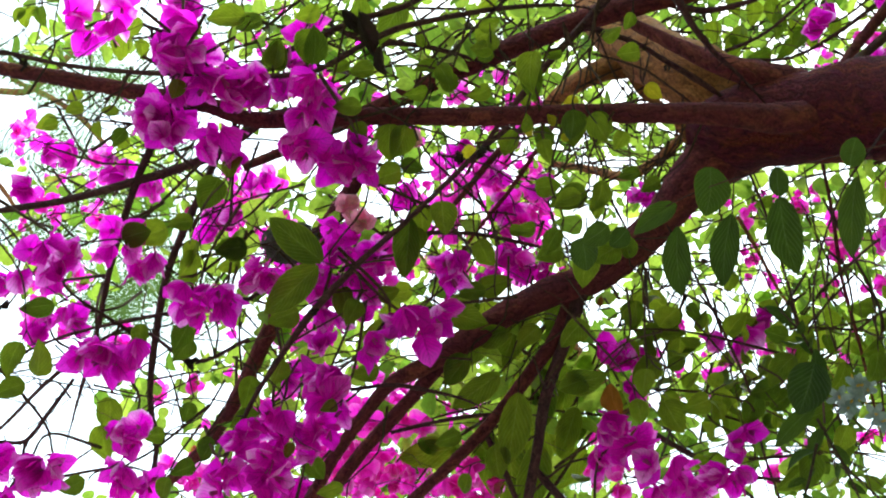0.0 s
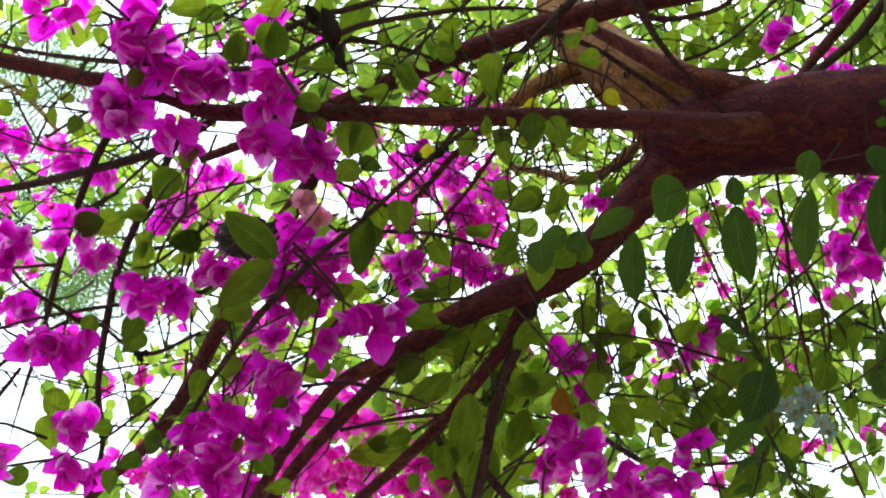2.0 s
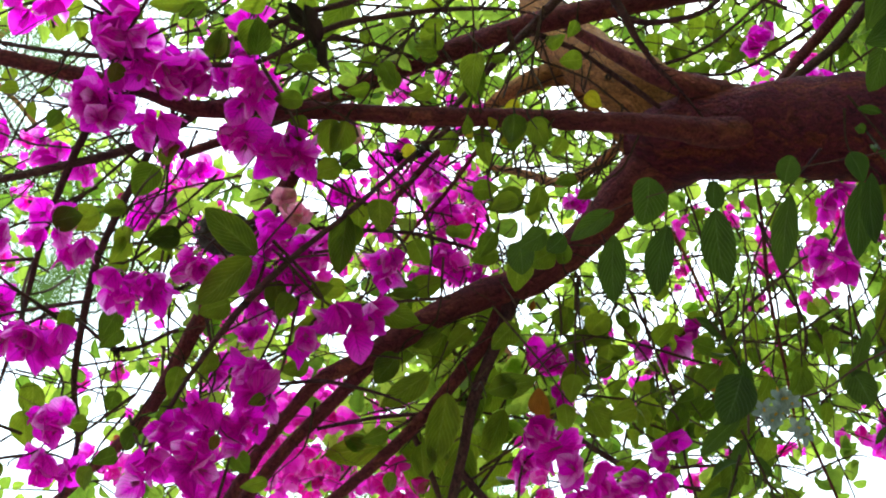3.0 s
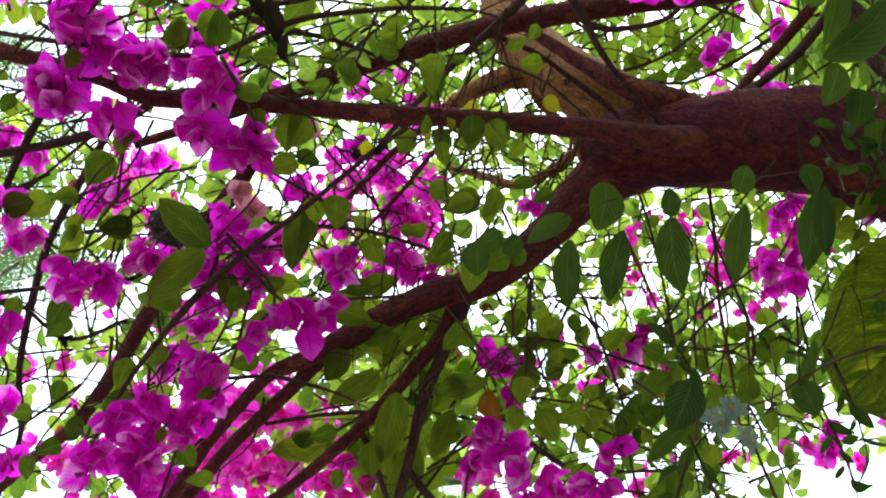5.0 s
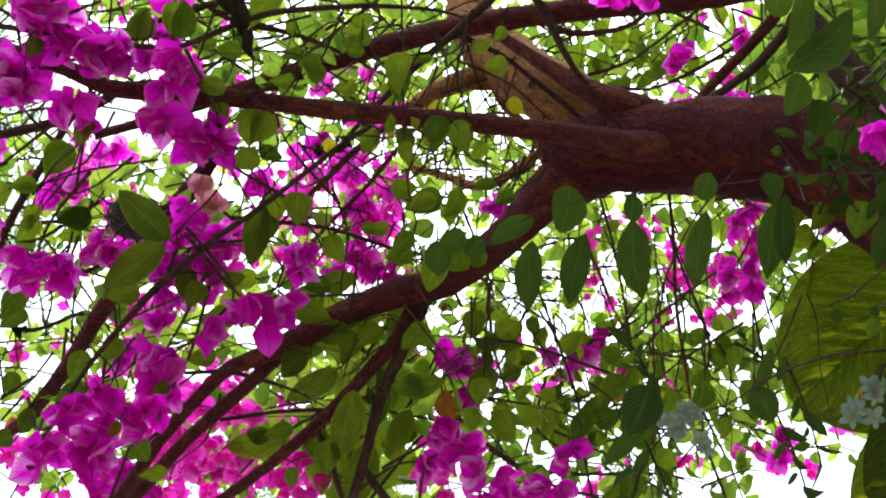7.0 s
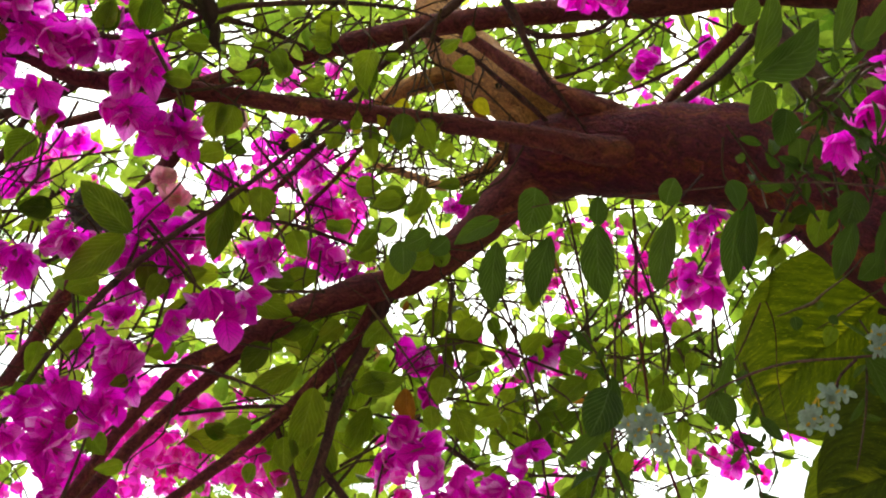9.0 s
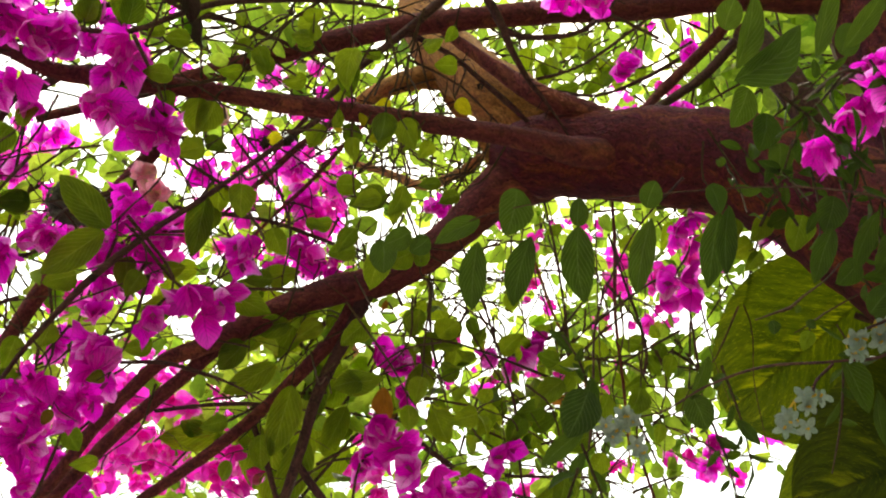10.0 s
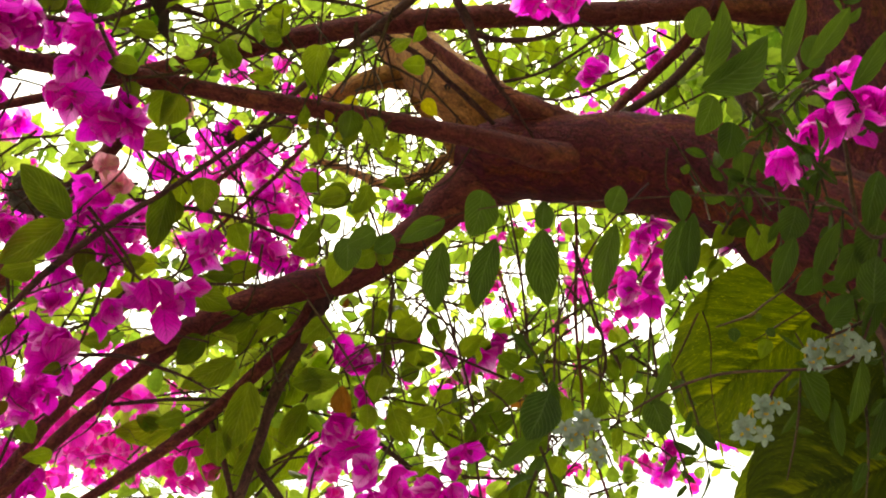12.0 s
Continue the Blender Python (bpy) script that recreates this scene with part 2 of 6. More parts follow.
class Heap:
    """Many small pieces gathered into one mesh."""

    def __init__(self):
        self.v, self.f, self.u, self.n = [], [], [], 0

    def add(self, verts, faces, uvs):
        self.v.append(np.asarray(verts, float))
        self.u.append(np.asarray(uvs, float))
        self.f.extend(tuple(k + self.n for k in face) for face in faces)
        self.n += len(verts)

    def piece(self, proto, m):
        v, f, u = proto
        r = np.array(m.to_3x3())
        self.add(v @ r.T + np.array(m.translation), f, u)

    def mesh(self, name):
        return from_arrays(name, np.vstack(self.v), self.f, np.vstack(self.u))


def blade_arrays(width, base, tip, cup, curl, wave, rows=8, cols=4, seed=0, heart=0.0):
    """A leaf or bract of unit length along +y from its base, face towards +z. base, tip: low is blunt, high is drawn out."""
    r = random.Random(seed)
    verts, uvs, faces = [], [], []
    ph, skew = r.random() * 6, r.uniform(-0.08, 0.08)
    peak = base / (base + tip)
    norm = peak**base * (1 - peak) ** tip
    for i in range(rows + 1):
        s = (1 - math.cos(math.pi * i / rows)) / 2
        half = max(width * 0.5 * s**base * (1 - s) ** tip / norm, 0.006)
        for j in range(cols + 1):
            c = 2 * j / cols - 1
            ruffle = wave * math.sin(s * 8 + ph + c * 2.5) * abs(c) ** 2
            x = c * half + skew * math.sin(math.pi * s) * 0.6 + wave * 0.25 * half * math.sin(s * 11 + ph)
            y = s * (1 - 0.25 * abs(curl) * s) - heart * abs(c) * (1 - s) ** 6 + wave * 0.12 * math.sin(c * 5 + ph) * math.sin(math.pi * s)
            z = cup * abs(c) ** 1.4 * half + curl * (s - 0.3) ** 2 * (1 if s > 0.3 else 0.4) + ruffle * half * 1.6
            verts.append((x, y, z))
            uvs.append((j / cols, s))
    w = cols + 1
    for i in range(rows):
        for j in range(cols):
            faces.append((i * w + j, i * w + j + 1, (i + 1) * w + j + 1, (i + 1) * w + j))
    return np.array(verts), faces, uvs


LEAVES = [blade_arrays(w, b, t, c, k, 0.08, 9, 4, s) for w, b, t, c, k, s in (
    (0.70, 0.45, 0.94, 0.38, -0.15, 1), (0.58, 0.50, 1.02, 0.40, -0.35, 2), (0.78, 0.43, 0.86, 0.28, 0.15, 3), (0.60, 0.50, 1.05, 0.42, -0.45, 4), (0.74, 0.44, 0.98, -0.3, 0.3, 7))]
LONG_LEAVES = [blade_arrays(w, b, t, c, k, 0.06, 9, 4, s) for w, b, t, c, k, s in ((0.38, 0.75, 0.9, 0.4, -0.2, 5), (0.33, 0.8, 0.85, 0.3, 0.15, 6), (0.40, 0.7, 0.95, 0.5, -0.35, 8))]
SMALL_LEAVES = [blade_arrays(w, b, t, c, k, 0.05, 5, 2, s) for w, b, t, c, k, s in ((0.64, 0.5, 0.85, 0.45, -0.2, 1), (0.74, 0.46, 0.75, 0.3, 0.15, 2), (0.54, 0.6, 1.0, 0.55, -0.4, 3))]
BRACTS = [blade_arrays(w, b, t, c, k, v, 8, 6, s) for w, b, t, c, k, v, s in (
    (0.84, 0.62, 1.00, 0.34, 0.35, 0.15, 11), (0.90, 0.58, 0.92, 0.26, 0.12, 0.17, 12), (0.76, 0.66, 1.08, 0.45, 0.45, 0.14, 13), (0.86, 0.60, 0.96, 0.15, -0.3, 0.18, 14), (0.80, 0.62, 1.05, -0.18, -0.4, 0.17, 15))]
SMALL_BRACTS = [blade_arrays(w, b, t, c, k, v, 5, 2, s) for w, b, t, c, k, v, s in ((0.84, 0.62, 0.66, 0.3, 0.35, 0.15, 21), (0.92, 0.55, 0.6, 0.2, -0.1, 0.2, 22))]
LEAF_MESHES = [from_arrays("leaf", *p) for p in LEAVES]
LONG_MESHES = [from_arrays("long_leaf", *p) for p in LONG_LEAVES]
LARGE_MESH = from_arrays("leaf", *blade_arrays(0.48, 0.62, 0.8, 0.3, 0.05, 0.05, 10, 6, 9))
YELLOW_MESH = from_arrays("leaf", *LEAVES[0])
RUSSET_MESH = from_arrays("leaf", *blade_arrays(0.50, 0.6, 1.0, 0.9, -0.5, 0.2, 9, 4, 17))
YELLOW_MESH.materials.append(LEAF_YELLOW)
RUSSET_MESH.materials.append(LEAF_RUSSET)
ROUND_MESHES = [from_arrays("leaf", *blade_arrays(w, 0.52, t, 0.16, -0.12, 0.05, 9, 4, k)) for w, t, k in ((0.86, 0.70, 31), (0.78, 0.78, 32))]
BRACT_MESHES = [from_arrays("bract", *p) for p in BRACTS]
PALE_MESHES = [from_arrays("bract", *p) for p in BRACTS]
for group, mat in (([LARGE_MESH, *LEAF_MESHES], LEAF), ([*ROUND_MESHES, *LONG_MESHES], VINE_LEAF), (BRACT_MESHES, BRACT), (PALE_MESHES, BRACT_PALE)):
    for me in group:
        me.materials.append(mat)


def frame_of(y_axis, z_hint):
    """A turn whose y axis is y_axis and whose z axis is as near z_hint as may be."""
    y = Vector(y_axis).normalized()
    z = Vector(z_hint)
    z = (z - y * z.dot(y))
    z = z.normalized() if z.length > 1e-5 else y.orthogonal().normalized()
    x = y.cross(z)
    return Matrix((x, y, z)).transposed().to_4x4()


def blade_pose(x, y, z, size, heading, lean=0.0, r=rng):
    """A blade laid in the view plane, facing the camera: heading in degrees (0: level to +x, 90: up in view), lean: tip
    away.
    """
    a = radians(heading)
    d = VIEW_RIGHT * math.cos(a) + VIEW_UP * math.sin(a)
    tip = (d + VIEW_AHEAD * math.tan(radians(lean))).normalized()
    face = -VIEW_AHEAD + VIEW_RIGHT * r.uniform(-0.45, 0.45) + VIEW_UP * r.uniform(-0.45, 0.45)
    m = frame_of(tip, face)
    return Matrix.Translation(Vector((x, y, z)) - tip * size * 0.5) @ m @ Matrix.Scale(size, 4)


def any_turn(r, spread=1.0, about=-VIEW_AHEAD):
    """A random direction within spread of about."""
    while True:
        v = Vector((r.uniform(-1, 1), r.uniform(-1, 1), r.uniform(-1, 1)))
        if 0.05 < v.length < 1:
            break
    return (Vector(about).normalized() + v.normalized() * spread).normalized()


def flower_turns(r, axis, at, size):
    """The three bract poses of one flower that opens along axis."""
    base = frame_of(axis, Vector((0.2, 0.1, 1)))
    t0, opening = r.uniform(0, 120), r.uniform(12, 46)
    for k in range(3):
        turn = Matrix.Rotation(radians(t0 + 120 * k + r.uniform(-14, 14)), 4, "Y") @ Matrix.Rotation(radians(-(opening + r.uniform(-14, 14))), 4, "X")
        s = size * r.uniform(0.85, 1.12)
        yield Matrix.Translation(at) @ base @ turn @ Matrix.Translation((0, 0.0, 0)) @ Matrix.Scale(s, 4)


def flower_cluster(parent, x, y, z, spread, count, pale=0):
    """A loose head of papery three-bracted flowers round a stalk; each bract is a piece."""
    r = random.Random(int(abs(x) * 9173 + abs(y) * 771 + z * 3331))
    c = Vector((x, y, z))
    stalks = Heap()
    todo = []
    count = max(1, round(count * 0.9))
    size = r.uniform(0.92, 1.08) * (0.033 + 0.007 * min(1, max(0, (spread - 0.018) / 0.013)))
    spread *= 0.88 if count < 4 else 1.0
    size *= 0.72 if pale else 1.0
    for k in range(count):
        axis = any_turn(r, 1.5, -VIEW_AHEAD * 0.3 + Vector((0, 0, -0.75)))
        th = 6.283 * (k + r.random() * 0.7) / count
        reach = spread * (0.25 + 0.75 * r.random()) if count > 1 else 0
        at = c + (VIEW_RIGHT * math.cos(th) + VIEW_UP * math.sin(th)) * reach + VIEW_AHEAD * r.uniform(-0.7, 0.7) * spread - axis * size * 0.3
        root = c + VIEW_AHEAD * spread * 0.9 + Vector((0, 0, spread * 0.5))
        stalks.add(*tube_arrays([(*root, 0.0013), (*((root + at) / 2 + Vector((0, 0, 0.006))), 0.001), (*at, 0.0008)], 3, 4))
        for j in range(3):
            e = at + axis * size * 0.42 + any_turn(r, 1.0, axis) * 0.004
            stalks.add(*tube_arrays([(*at, 0.0009), (*((at + e) / 2), 0.0014), (*e, 0.0011)], 2, 5))
        todo.extend(flower_turns(r, axis, at, size))
    bent = root + any_turn(r, 1.2, VIEW_AHEAD + Vector((0, 0, 0.6))) * 0.05
    twig_end = bent + any_turn(r, 0.9, bent - root) * 0.09
    twigs.add(*tube_arrays([(*root, 0.0014), (*bent, 0.0018), (*twig_end, 0.0024)], 4, 5))
    head = mesh_object("inflorescence", stalks.mesh("inflorescence"), CREAM if pale else FLORET, parent)
    for m in todo:
        b = mesh_object("bract", r.choice(PALE_MESHES if pale else BRACT_MESHES), None, head)
        b.matrix_basis = m
    return head


def scatter_arrays(centres, sizes, r, flat=0.6):
    """Many simple two-faced leaves at once: verts, faces, uvs."""
    n = len(centres)
    d = r.normal(size=(n, 3))
    d /= np.linalg.norm(d, axis=1)[:, None]
    nz = r.normal(size=(n, 3)) * flat + np.array([0, 0, 1.0])
    side = np.cross(d, nz)
    side /= np.linalg.norm(side, axis=1)[:, None]
    drop = np.array([0, 0, -0.12])
    s = sizes[:, None]
    quad = [centres - d * s * 0.5, centres + side * s * 0.36 + drop * s, centres + d * s * 0.5 + drop * s, centres - side * s * 0.36 + drop * s]
    verts = np.stack(quad, 1).reshape(-1, 3)
    idx = np.arange(n) * 4
    faces = np.concatenate([np.stack([idx, idx + 1, idx + 2], 1), np.stack([idx, idx + 2, idx + 3], 1)]).tolist()
    return verts, faces, np.tile([(0.5, 0), (1, 0.5), (0.5, 1), (0, 0.5)], (n, 1))


# ---- ground ----
ground = from_arrays("ground", [(-1500, -1500, 0), (1500, -1500, 0), (1500, 1500, 0), (-1500, 1500, 0)], [(0, 1, 2, 3)])
tagged(mesh_object("ground", ground, SOIL), "unseen bare ground, made pale to bounce light up under the trees", "ground", kind="structure")

# ---- the flowering tree ----
tree = tagged(new("bougainvillea_tree"), "leaning bougainvillea tree with red-brown bark and magenta blossom", "tree")
VINE_STEM = DARK_BARK
stem("trunk", tree, BARK, [(1.5, 0.72, -0.05, 0.1850), (1.46, 0.74, 0.5, 0.1600), (1.4, 0.77, 1.1, 0.1450), (1.124, 1.052, 2.25, 0.1220), (1.036, 0.998, 2.362, 0.1140), (0.96, 0.973, 2.44, 0.1090), (0.897, 0.967, 2.508, 0.1045), (0.83, 0.966, 2.558, 0.0971), (0.785, 0.973, 2.607, 0.0914), (0.747, 0.983, 2.651, 0.0854), (0.703, 0.99, 2.685, 0.0793), (0.655, 1.008, 2.724, 0.0735), (0.603, 1.024, 2.75, 0.0685), (0.539, 1.056, 2.777, 0.0652), (0.47, 1.084, 2.795, 0.0622), (0.4, 1.117, 2.809, 0.0575), (0.361, 1.15, 2.828, 0.0435)], steps=8, sides=28, rough=0.08, knots=0.04)
stem("stem", tree, BARK, [(1.024, 1.059, 2.599, 0.0819), (0.973, 1.03, 2.704, 0.0824), (0.937, 1.009, 2.827, 0.0822), (0.91, 0.973, 2.948, 0.0814), (0.896, 0.941, 3.062, 0.0804), (0.881, 0.894, 3.192, 0.0731), (0.875, 0.842, 3.4, 0.0599), (0.879, 0.774, 3.699, 0.0410), (0.9, 0.685, 4.09, 0.0171)], steps=8, sides=22, rough=0.14, knots=0.08)
stem("limb", tree, LIMB_BARK, [(0.423, 1.137, 2.819, 0.0476), (0.355, 1.16, 2.778, 0.0378), (0.306, 1.189, 2.731, 0.0269), (0.253, 1.209, 2.678, 0.0232), (0.198, 1.219, 2.637, 0.0216), (0.144, 1.215, 2.611, 0.0201), (0.083, 1.218, 2.578, 0.0173), (0.025, 1.227, 2.538, 0.0158), (-0.025, 1.231, 2.504, 0.0118), (-0.067, 1.229, 2.475, 0.0090), (-0.101, 1.24, 2.433, 0.0078), (-0.134, 1.255, 2.387, 0.0077), (-0.163, 1.273, 2.336, 0.0071), (-0.201, 1.281, 2.267, 0.0059)], steps=6, sides=16, knots=0.12)
stem("limb", tree, LIMB_BARK, [(0.01, 1.233, 2.532, 0.0112), (-0.033, 1.259, 2.487, 0.0089), (-0.068, 1.276, 2.453, 0.0088), (-0.103, 1.285, 2.413, 0.0082), (-0.136, 1.297, 2.369, 0.0081), (-0.181, 1.314, 2.306, 0.0068)], steps=6, sides=14, knots=0.12)
stem("limb", tree, LIMB_BARK, [(0.175, 1.226, 2.629, 0.0131), (0.151, 1.25, 2.573, 0.0100), (0.105, 1.275, 2.515, 0.0087), (0.06, 1.294, 2.463, 0.0080), (0.009, 1.312, 2.413, 0.0074), (-0.044, 1.326, 2.367, 0.0067), (-0.102, 1.341, 2.32, 0.0055)], steps=6, sides=14, knots=0.12)
stem("limb", tree, DARK_BARK, [(0.181, 1.221, 2.62, 0.0113), (0.157, 1.249, 2.558, 0.0080), (0.129, 1.281, 2.492, 0.0074), (0.115, 1.312, 2.428, 0.0066), (0.102, 1.346, 2.375, 0.0066), (0.088, 1.37, 2.318, 0.0053)], steps=6, sides=12, knots=0.12)
stem("limb", tree, LIMB_BARK, [(0.600, 1.055, 2.790, 0.0100), (0.520, 1.056, 2.775, 0.0210), (0.430, 1.040, 2.745, 0.0200), (0.354, 1.01, 2.721, 0.0153), (0.252, 0.988, 2.7, 0.0123), (0.147, 0.975, 2.685, 0.0115), (0.045, 0.97, 2.676, 0.0114), (-0.055, 0.962, 2.67, 0.0106), (-0.147, 0.956, 2.662, 0.0112), (-0.219, 0.957, 2.66, 0.0099), (-0.272, 0.946, 2.673, 0.0099), (-0.354, 0.942, 2.692, 0.0093), (-0.443, 0.937, 2.712, 0.0094), (-0.531, 0.941, 2.738, 0.0088), (-0.65, 0.954, 2.783, 0.0077), (-0.794, 0.969, 2.842, 0.0050)], steps=6, sides=16, knots=0.08)
stem("limb", tree, LIMB_BARK, [(0.882, 0.939, 3.068, 0.0335), (0.776, 0.951, 3.054, 0.0248), (0.656, 0.966, 3.039, 0.0196), (0.54, 0.988, 3.016, 0.0178), (0.38, 1.017, 2.997, 0.0168), (0.224, 1.049, 2.974, 0.0158), (0.111, 1.083, 2.953, 0.0149), (0.022, 1.112, 2.93, 0.0133), (-0.051, 1.135, 2.909, 0.0117), (-0.122, 1.159, 2.887, 0.0100), (-0.2, 1.186, 2.864, 0.0077), (-0.281, 1.198, 2.827, 0.0060)], steps=6, sides=16, knots=0.10)
stem("limb", tree, TAN_BARK, [(0.437, 1.128, 2.865, 0.0400), (0.402, 1.132, 2.900, 0.0460), (0.365, 1.140, 2.944, 0.0480), (0.330, 1.165, 3.012, 0.0470), (0.297, 1.198, 3.097, 0.0450), (0.268, 1.221, 3.187, 0.0400), (0.254, 1.237, 3.278, 0.0330), (0.244, 1.244, 3.398, 0.0280)], steps=6, sides=20, knots=0.12)
stem("limb", tree, LIMB_BARK, [(0.547, 1.100, 2.832, 0.0120), (0.487, 1.066, 2.832, 0.0220), (0.434, 1.048, 2.832, 0.0210), (0.387, 1.042, 2.846, 0.0165), (0.344, 1.047, 2.881, 0.0125), (0.307, 1.049, 2.915, 0.0095), (0.270, 1.055, 2.957, 0.0075), (0.235, 1.076, 3.024, 0.0060)], steps=6, sides=14, knots=0.10)
stem("limb", tree, TAN_BARK, [(0.328, 1.198, 3.038, 0.0211), (0.278, 1.214, 3.061, 0.0191), (0.231, 1.229, 3.057, 0.0172), (0.196, 1.283, 3.082, 0.0139), (0.163, 1.365, 3.121, 0.0106), (0.118, 1.465, 3.169, 0.0073)], steps=6, sides=14, knots=0.15)
stem("limb", tree, TAN_BARK, [(0.298, 1.256, 3.121, 0.0082), (0.314, 1.277, 3.083, 0.0081), (0.342, 1.282, 3.047, 0.0080), (0.369, 1.286, 3.012, 0.0088), (0.387, 1.299, 2.968, 0.0087)], steps=6, sides=10, knots=0.10)
stem("limb", tree, TAN_BARK, [(0.435, 1.363, 3.076, 0.0104), (0.403, 1.407, 3.103, 0.0084), (0.373, 1.465, 3.112, 0.0086), (0.33, 1.555, 3.162, 0.0090), (0.275, 1.616, 3.243, 0.0077), (0.22, 1.679, 3.323, 0.0054)], steps=6, sides=10, knots=0.10)
stem("limb", tree, LIMB_BARK, [(0.69, 0.942, 3.041, 0.0082), (0.652, 0.993, 2.995, 0.0088), (0.612, 1.036, 2.959, 0.0082), (0.562, 1.059, 2.904, 0.0075), (0.531, 1.057, 2.853, 0.0078)], steps=6, sides=12, knots=0.10)
stem("limb", tree, DARK_BARK, [(0.699, 0.956, 3.008, 0.0070), (0.66, 0.995, 2.961, 0.0076), (0.62, 1.028, 2.921, 0.0069), (0.552, 1.044, 2.862, 0.0062)], steps=6, sides=12, knots=0.10)
# a limb in deep shade; its dark bark holds that shade as colour
stem("limb", tree, DARK_BARK, [(0.635, 0.911, 2.895, 0.0196), (0.672, 0.916, 2.819, 0.0220), (0.708, 0.934, 2.76, 0.0232), (0.741, 0.963, 2.704, 0.0260)], steps=6, sides=12, knots=0.10)
stem("limb", tree, LIMB_BARK, [(-0.092, 1.117, 2.781, 0.0068), (-0.124, 1.169, 2.754, 0.0107), (-0.173, 1.231, 2.713, 0.0116), (-0.242, 1.327, 2.637, 0.0117), (-0.285, 1.397, 2.587, 0.0103), (-0.333, 1.462, 2.546, 0.0088), (-0.394, 1.516, 2.515, 0.0081), (-0.465, 1.577, 2.477, 0.0065)], steps=6, sides=12, knots=0.10)
stem("limb", tree, TAN_BARK, [(0.303, 1.624, 2.634, 0.0115), (0.271, 1.596, 2.695, 0.0143), (0.249, 1.6, 2.736, 0.0145), (0.227, 1.616, 2.793, 0.0112), (0.21, 1.664, 2.889, 0.0088)], steps=6, sides=12, knots=0.10)
stem("branch", tree, DARK_BARK, [(-0.151, 0.975, 2.701, 0.0054), (-0.207, 0.988, 2.701, 0.0055), (-0.249, 1.013, 2.688, 0.0062), (-0.309, 1.047, 2.68, 0.0063), (-0.412, 1.08, 2.673, 0.0057), (-0.489, 1.106, 2.674, 0.0050), (-0.568, 1.127, 2.68, 0.0044), (-0.672, 1.164, 2.698, 0.0030), (-0.719, 1.181, 2.7, 0.0018), (-0.765, 1.198, 2.693, 0.0006)], sides=8)
stem("branch", tree, DARK_BARK, [(-0.343, 1.021, 2.709, 0.0042), (-0.361, 1.035, 2.693, 0.0049), (-0.391, 1.089, 2.663, 0.0049), (-0.422, 1.16, 2.613, 0.0043), (-0.443, 1.223, 2.572, 0.0036), (-0.467, 1.283, 2.535, 0.0029), (-0.484, 1.323, 2.505, 0.0018), (-0.5, 1.363, 2.464, 0.0006)], sides=8)
stem("branch", tree, DARK_BARK, [(-0.267, 1.024, 2.705, 0.0042), (-0.296, 1.075, 2.678, 0.0049), (-0.347, 1.16, 2.613, 0.0050), (-0.37, 1.233, 2.561, 0.0051), (-0.381, 1.295, 2.507, 0.0044), (-0.376, 1.352, 2.458, 0.0037), (-0.4, 1.419, 2.414, 0.0030), (-0.415, 1.458, 2.381, 0.0018), (-0.429, 1.498, 2.338, 0.0006)], sides=8)
stem("branch", tree, DARK_BARK, [(0.078, 0.964, 2.652, 0.0033), (0.038, 0.986, 2.627, 0.0033), (-0.041, 1.022, 2.558, 0.0033), (-0.093, 1.044, 2.517, 0.0039), (-0.148, 1.075, 2.468, 0.0045), (-0.19, 1.113, 2.425, 0.0032), (-0.222, 1.147, 2.387, 0.0026), (-0.255, 1.194, 2.335, 0.0019), (-0.276, 1.224, 2.295, 0.0012), (-0.297, 1.255, 2.245, 0.0006)], sides=8)
stem("branch", tree, DARK_BARK, [(-0.212, 1.111, 2.533, 0.0027), (-0.246, 1.122, 2.52, 0.0027), (-0.356, 1.141, 2.514, 0.0027), (-0.455, 1.163, 2.505, 0.0021), (-0.541, 1.192, 2.487, 0.0021), (-0.604, 1.217, 2.489, 0.0014), (-0.65, 1.236, 2.484, 0.0008), (-0.697, 1.254, 2.47, 0.0006)], sides=8)
stem("branch", tree, DARK_BARK, [(-0.241, 1.191, 2.518, 0.0028), (-0.311, 1.21, 2.498, 0.0028), (-0.387, 1.181, 2.529, 0.0021), (-0.478, 1.218, 2.488, 0.0028), (-0.549, 1.263, 2.438, 0.0021), (-0.591, 1.282, 2.416, 0.0014), (-0.632, 1.302, 2.389, 0.0008), (-0.673, 1.321, 2.351, 0.0006)], sides=8)
stem("branch", tree, DARK_BARK, [(-0.458, 1.223, 2.483, 0.0021), (-0.489, 1.25, 2.452, 0.0028), (-0.518, 1.273, 2.426, 0.0028), (-0.549, 1.274, 2.425, 0.0021), (-0.591, 1.278, 2.421, 0.0014), (-0.64, 1.282, 2.411, 0.0008), (-0.69, 1.286, 2.39, 0.0006)], sides=8)
stem("branch", tree, DARK_BARK, [(-0.518, 1.273, 2.426, 0.0021), (-0.528, 1.301, 2.395, 0.0021), (-0.55, 1.324, 2.369, 0.0021), (-0.576, 1.353, 2.331, 0.0013), (-0.602, 1.381, 2.283, 0.0006)], sides=8)
stem("branch", tree, DARK_BARK, [(-0.509, 0.889, 2.706, 0.0026), (-0.424, 0.888, 2.678, 0.0026), (-0.336, 0.881, 2.656, 0.0032), (-0.252, 0.876, 2.646, 0.0031), (-0.178, 0.884, 2.652, 0.0032), (-0.141, 0.887, 2.664, 0.0032), (-0.085, 0.885, 2.711, 0.0039), (-0.04, 0.885, 2.741, 0.0040), (0.054, 0.892, 2.778, 0.0034), (0.125, 0.919, 2.823, 0.0028), (0.166, 0.935, 2.842, 0.0017), (0.206, 0.95, 2.851, 0.0006)], sides=8)
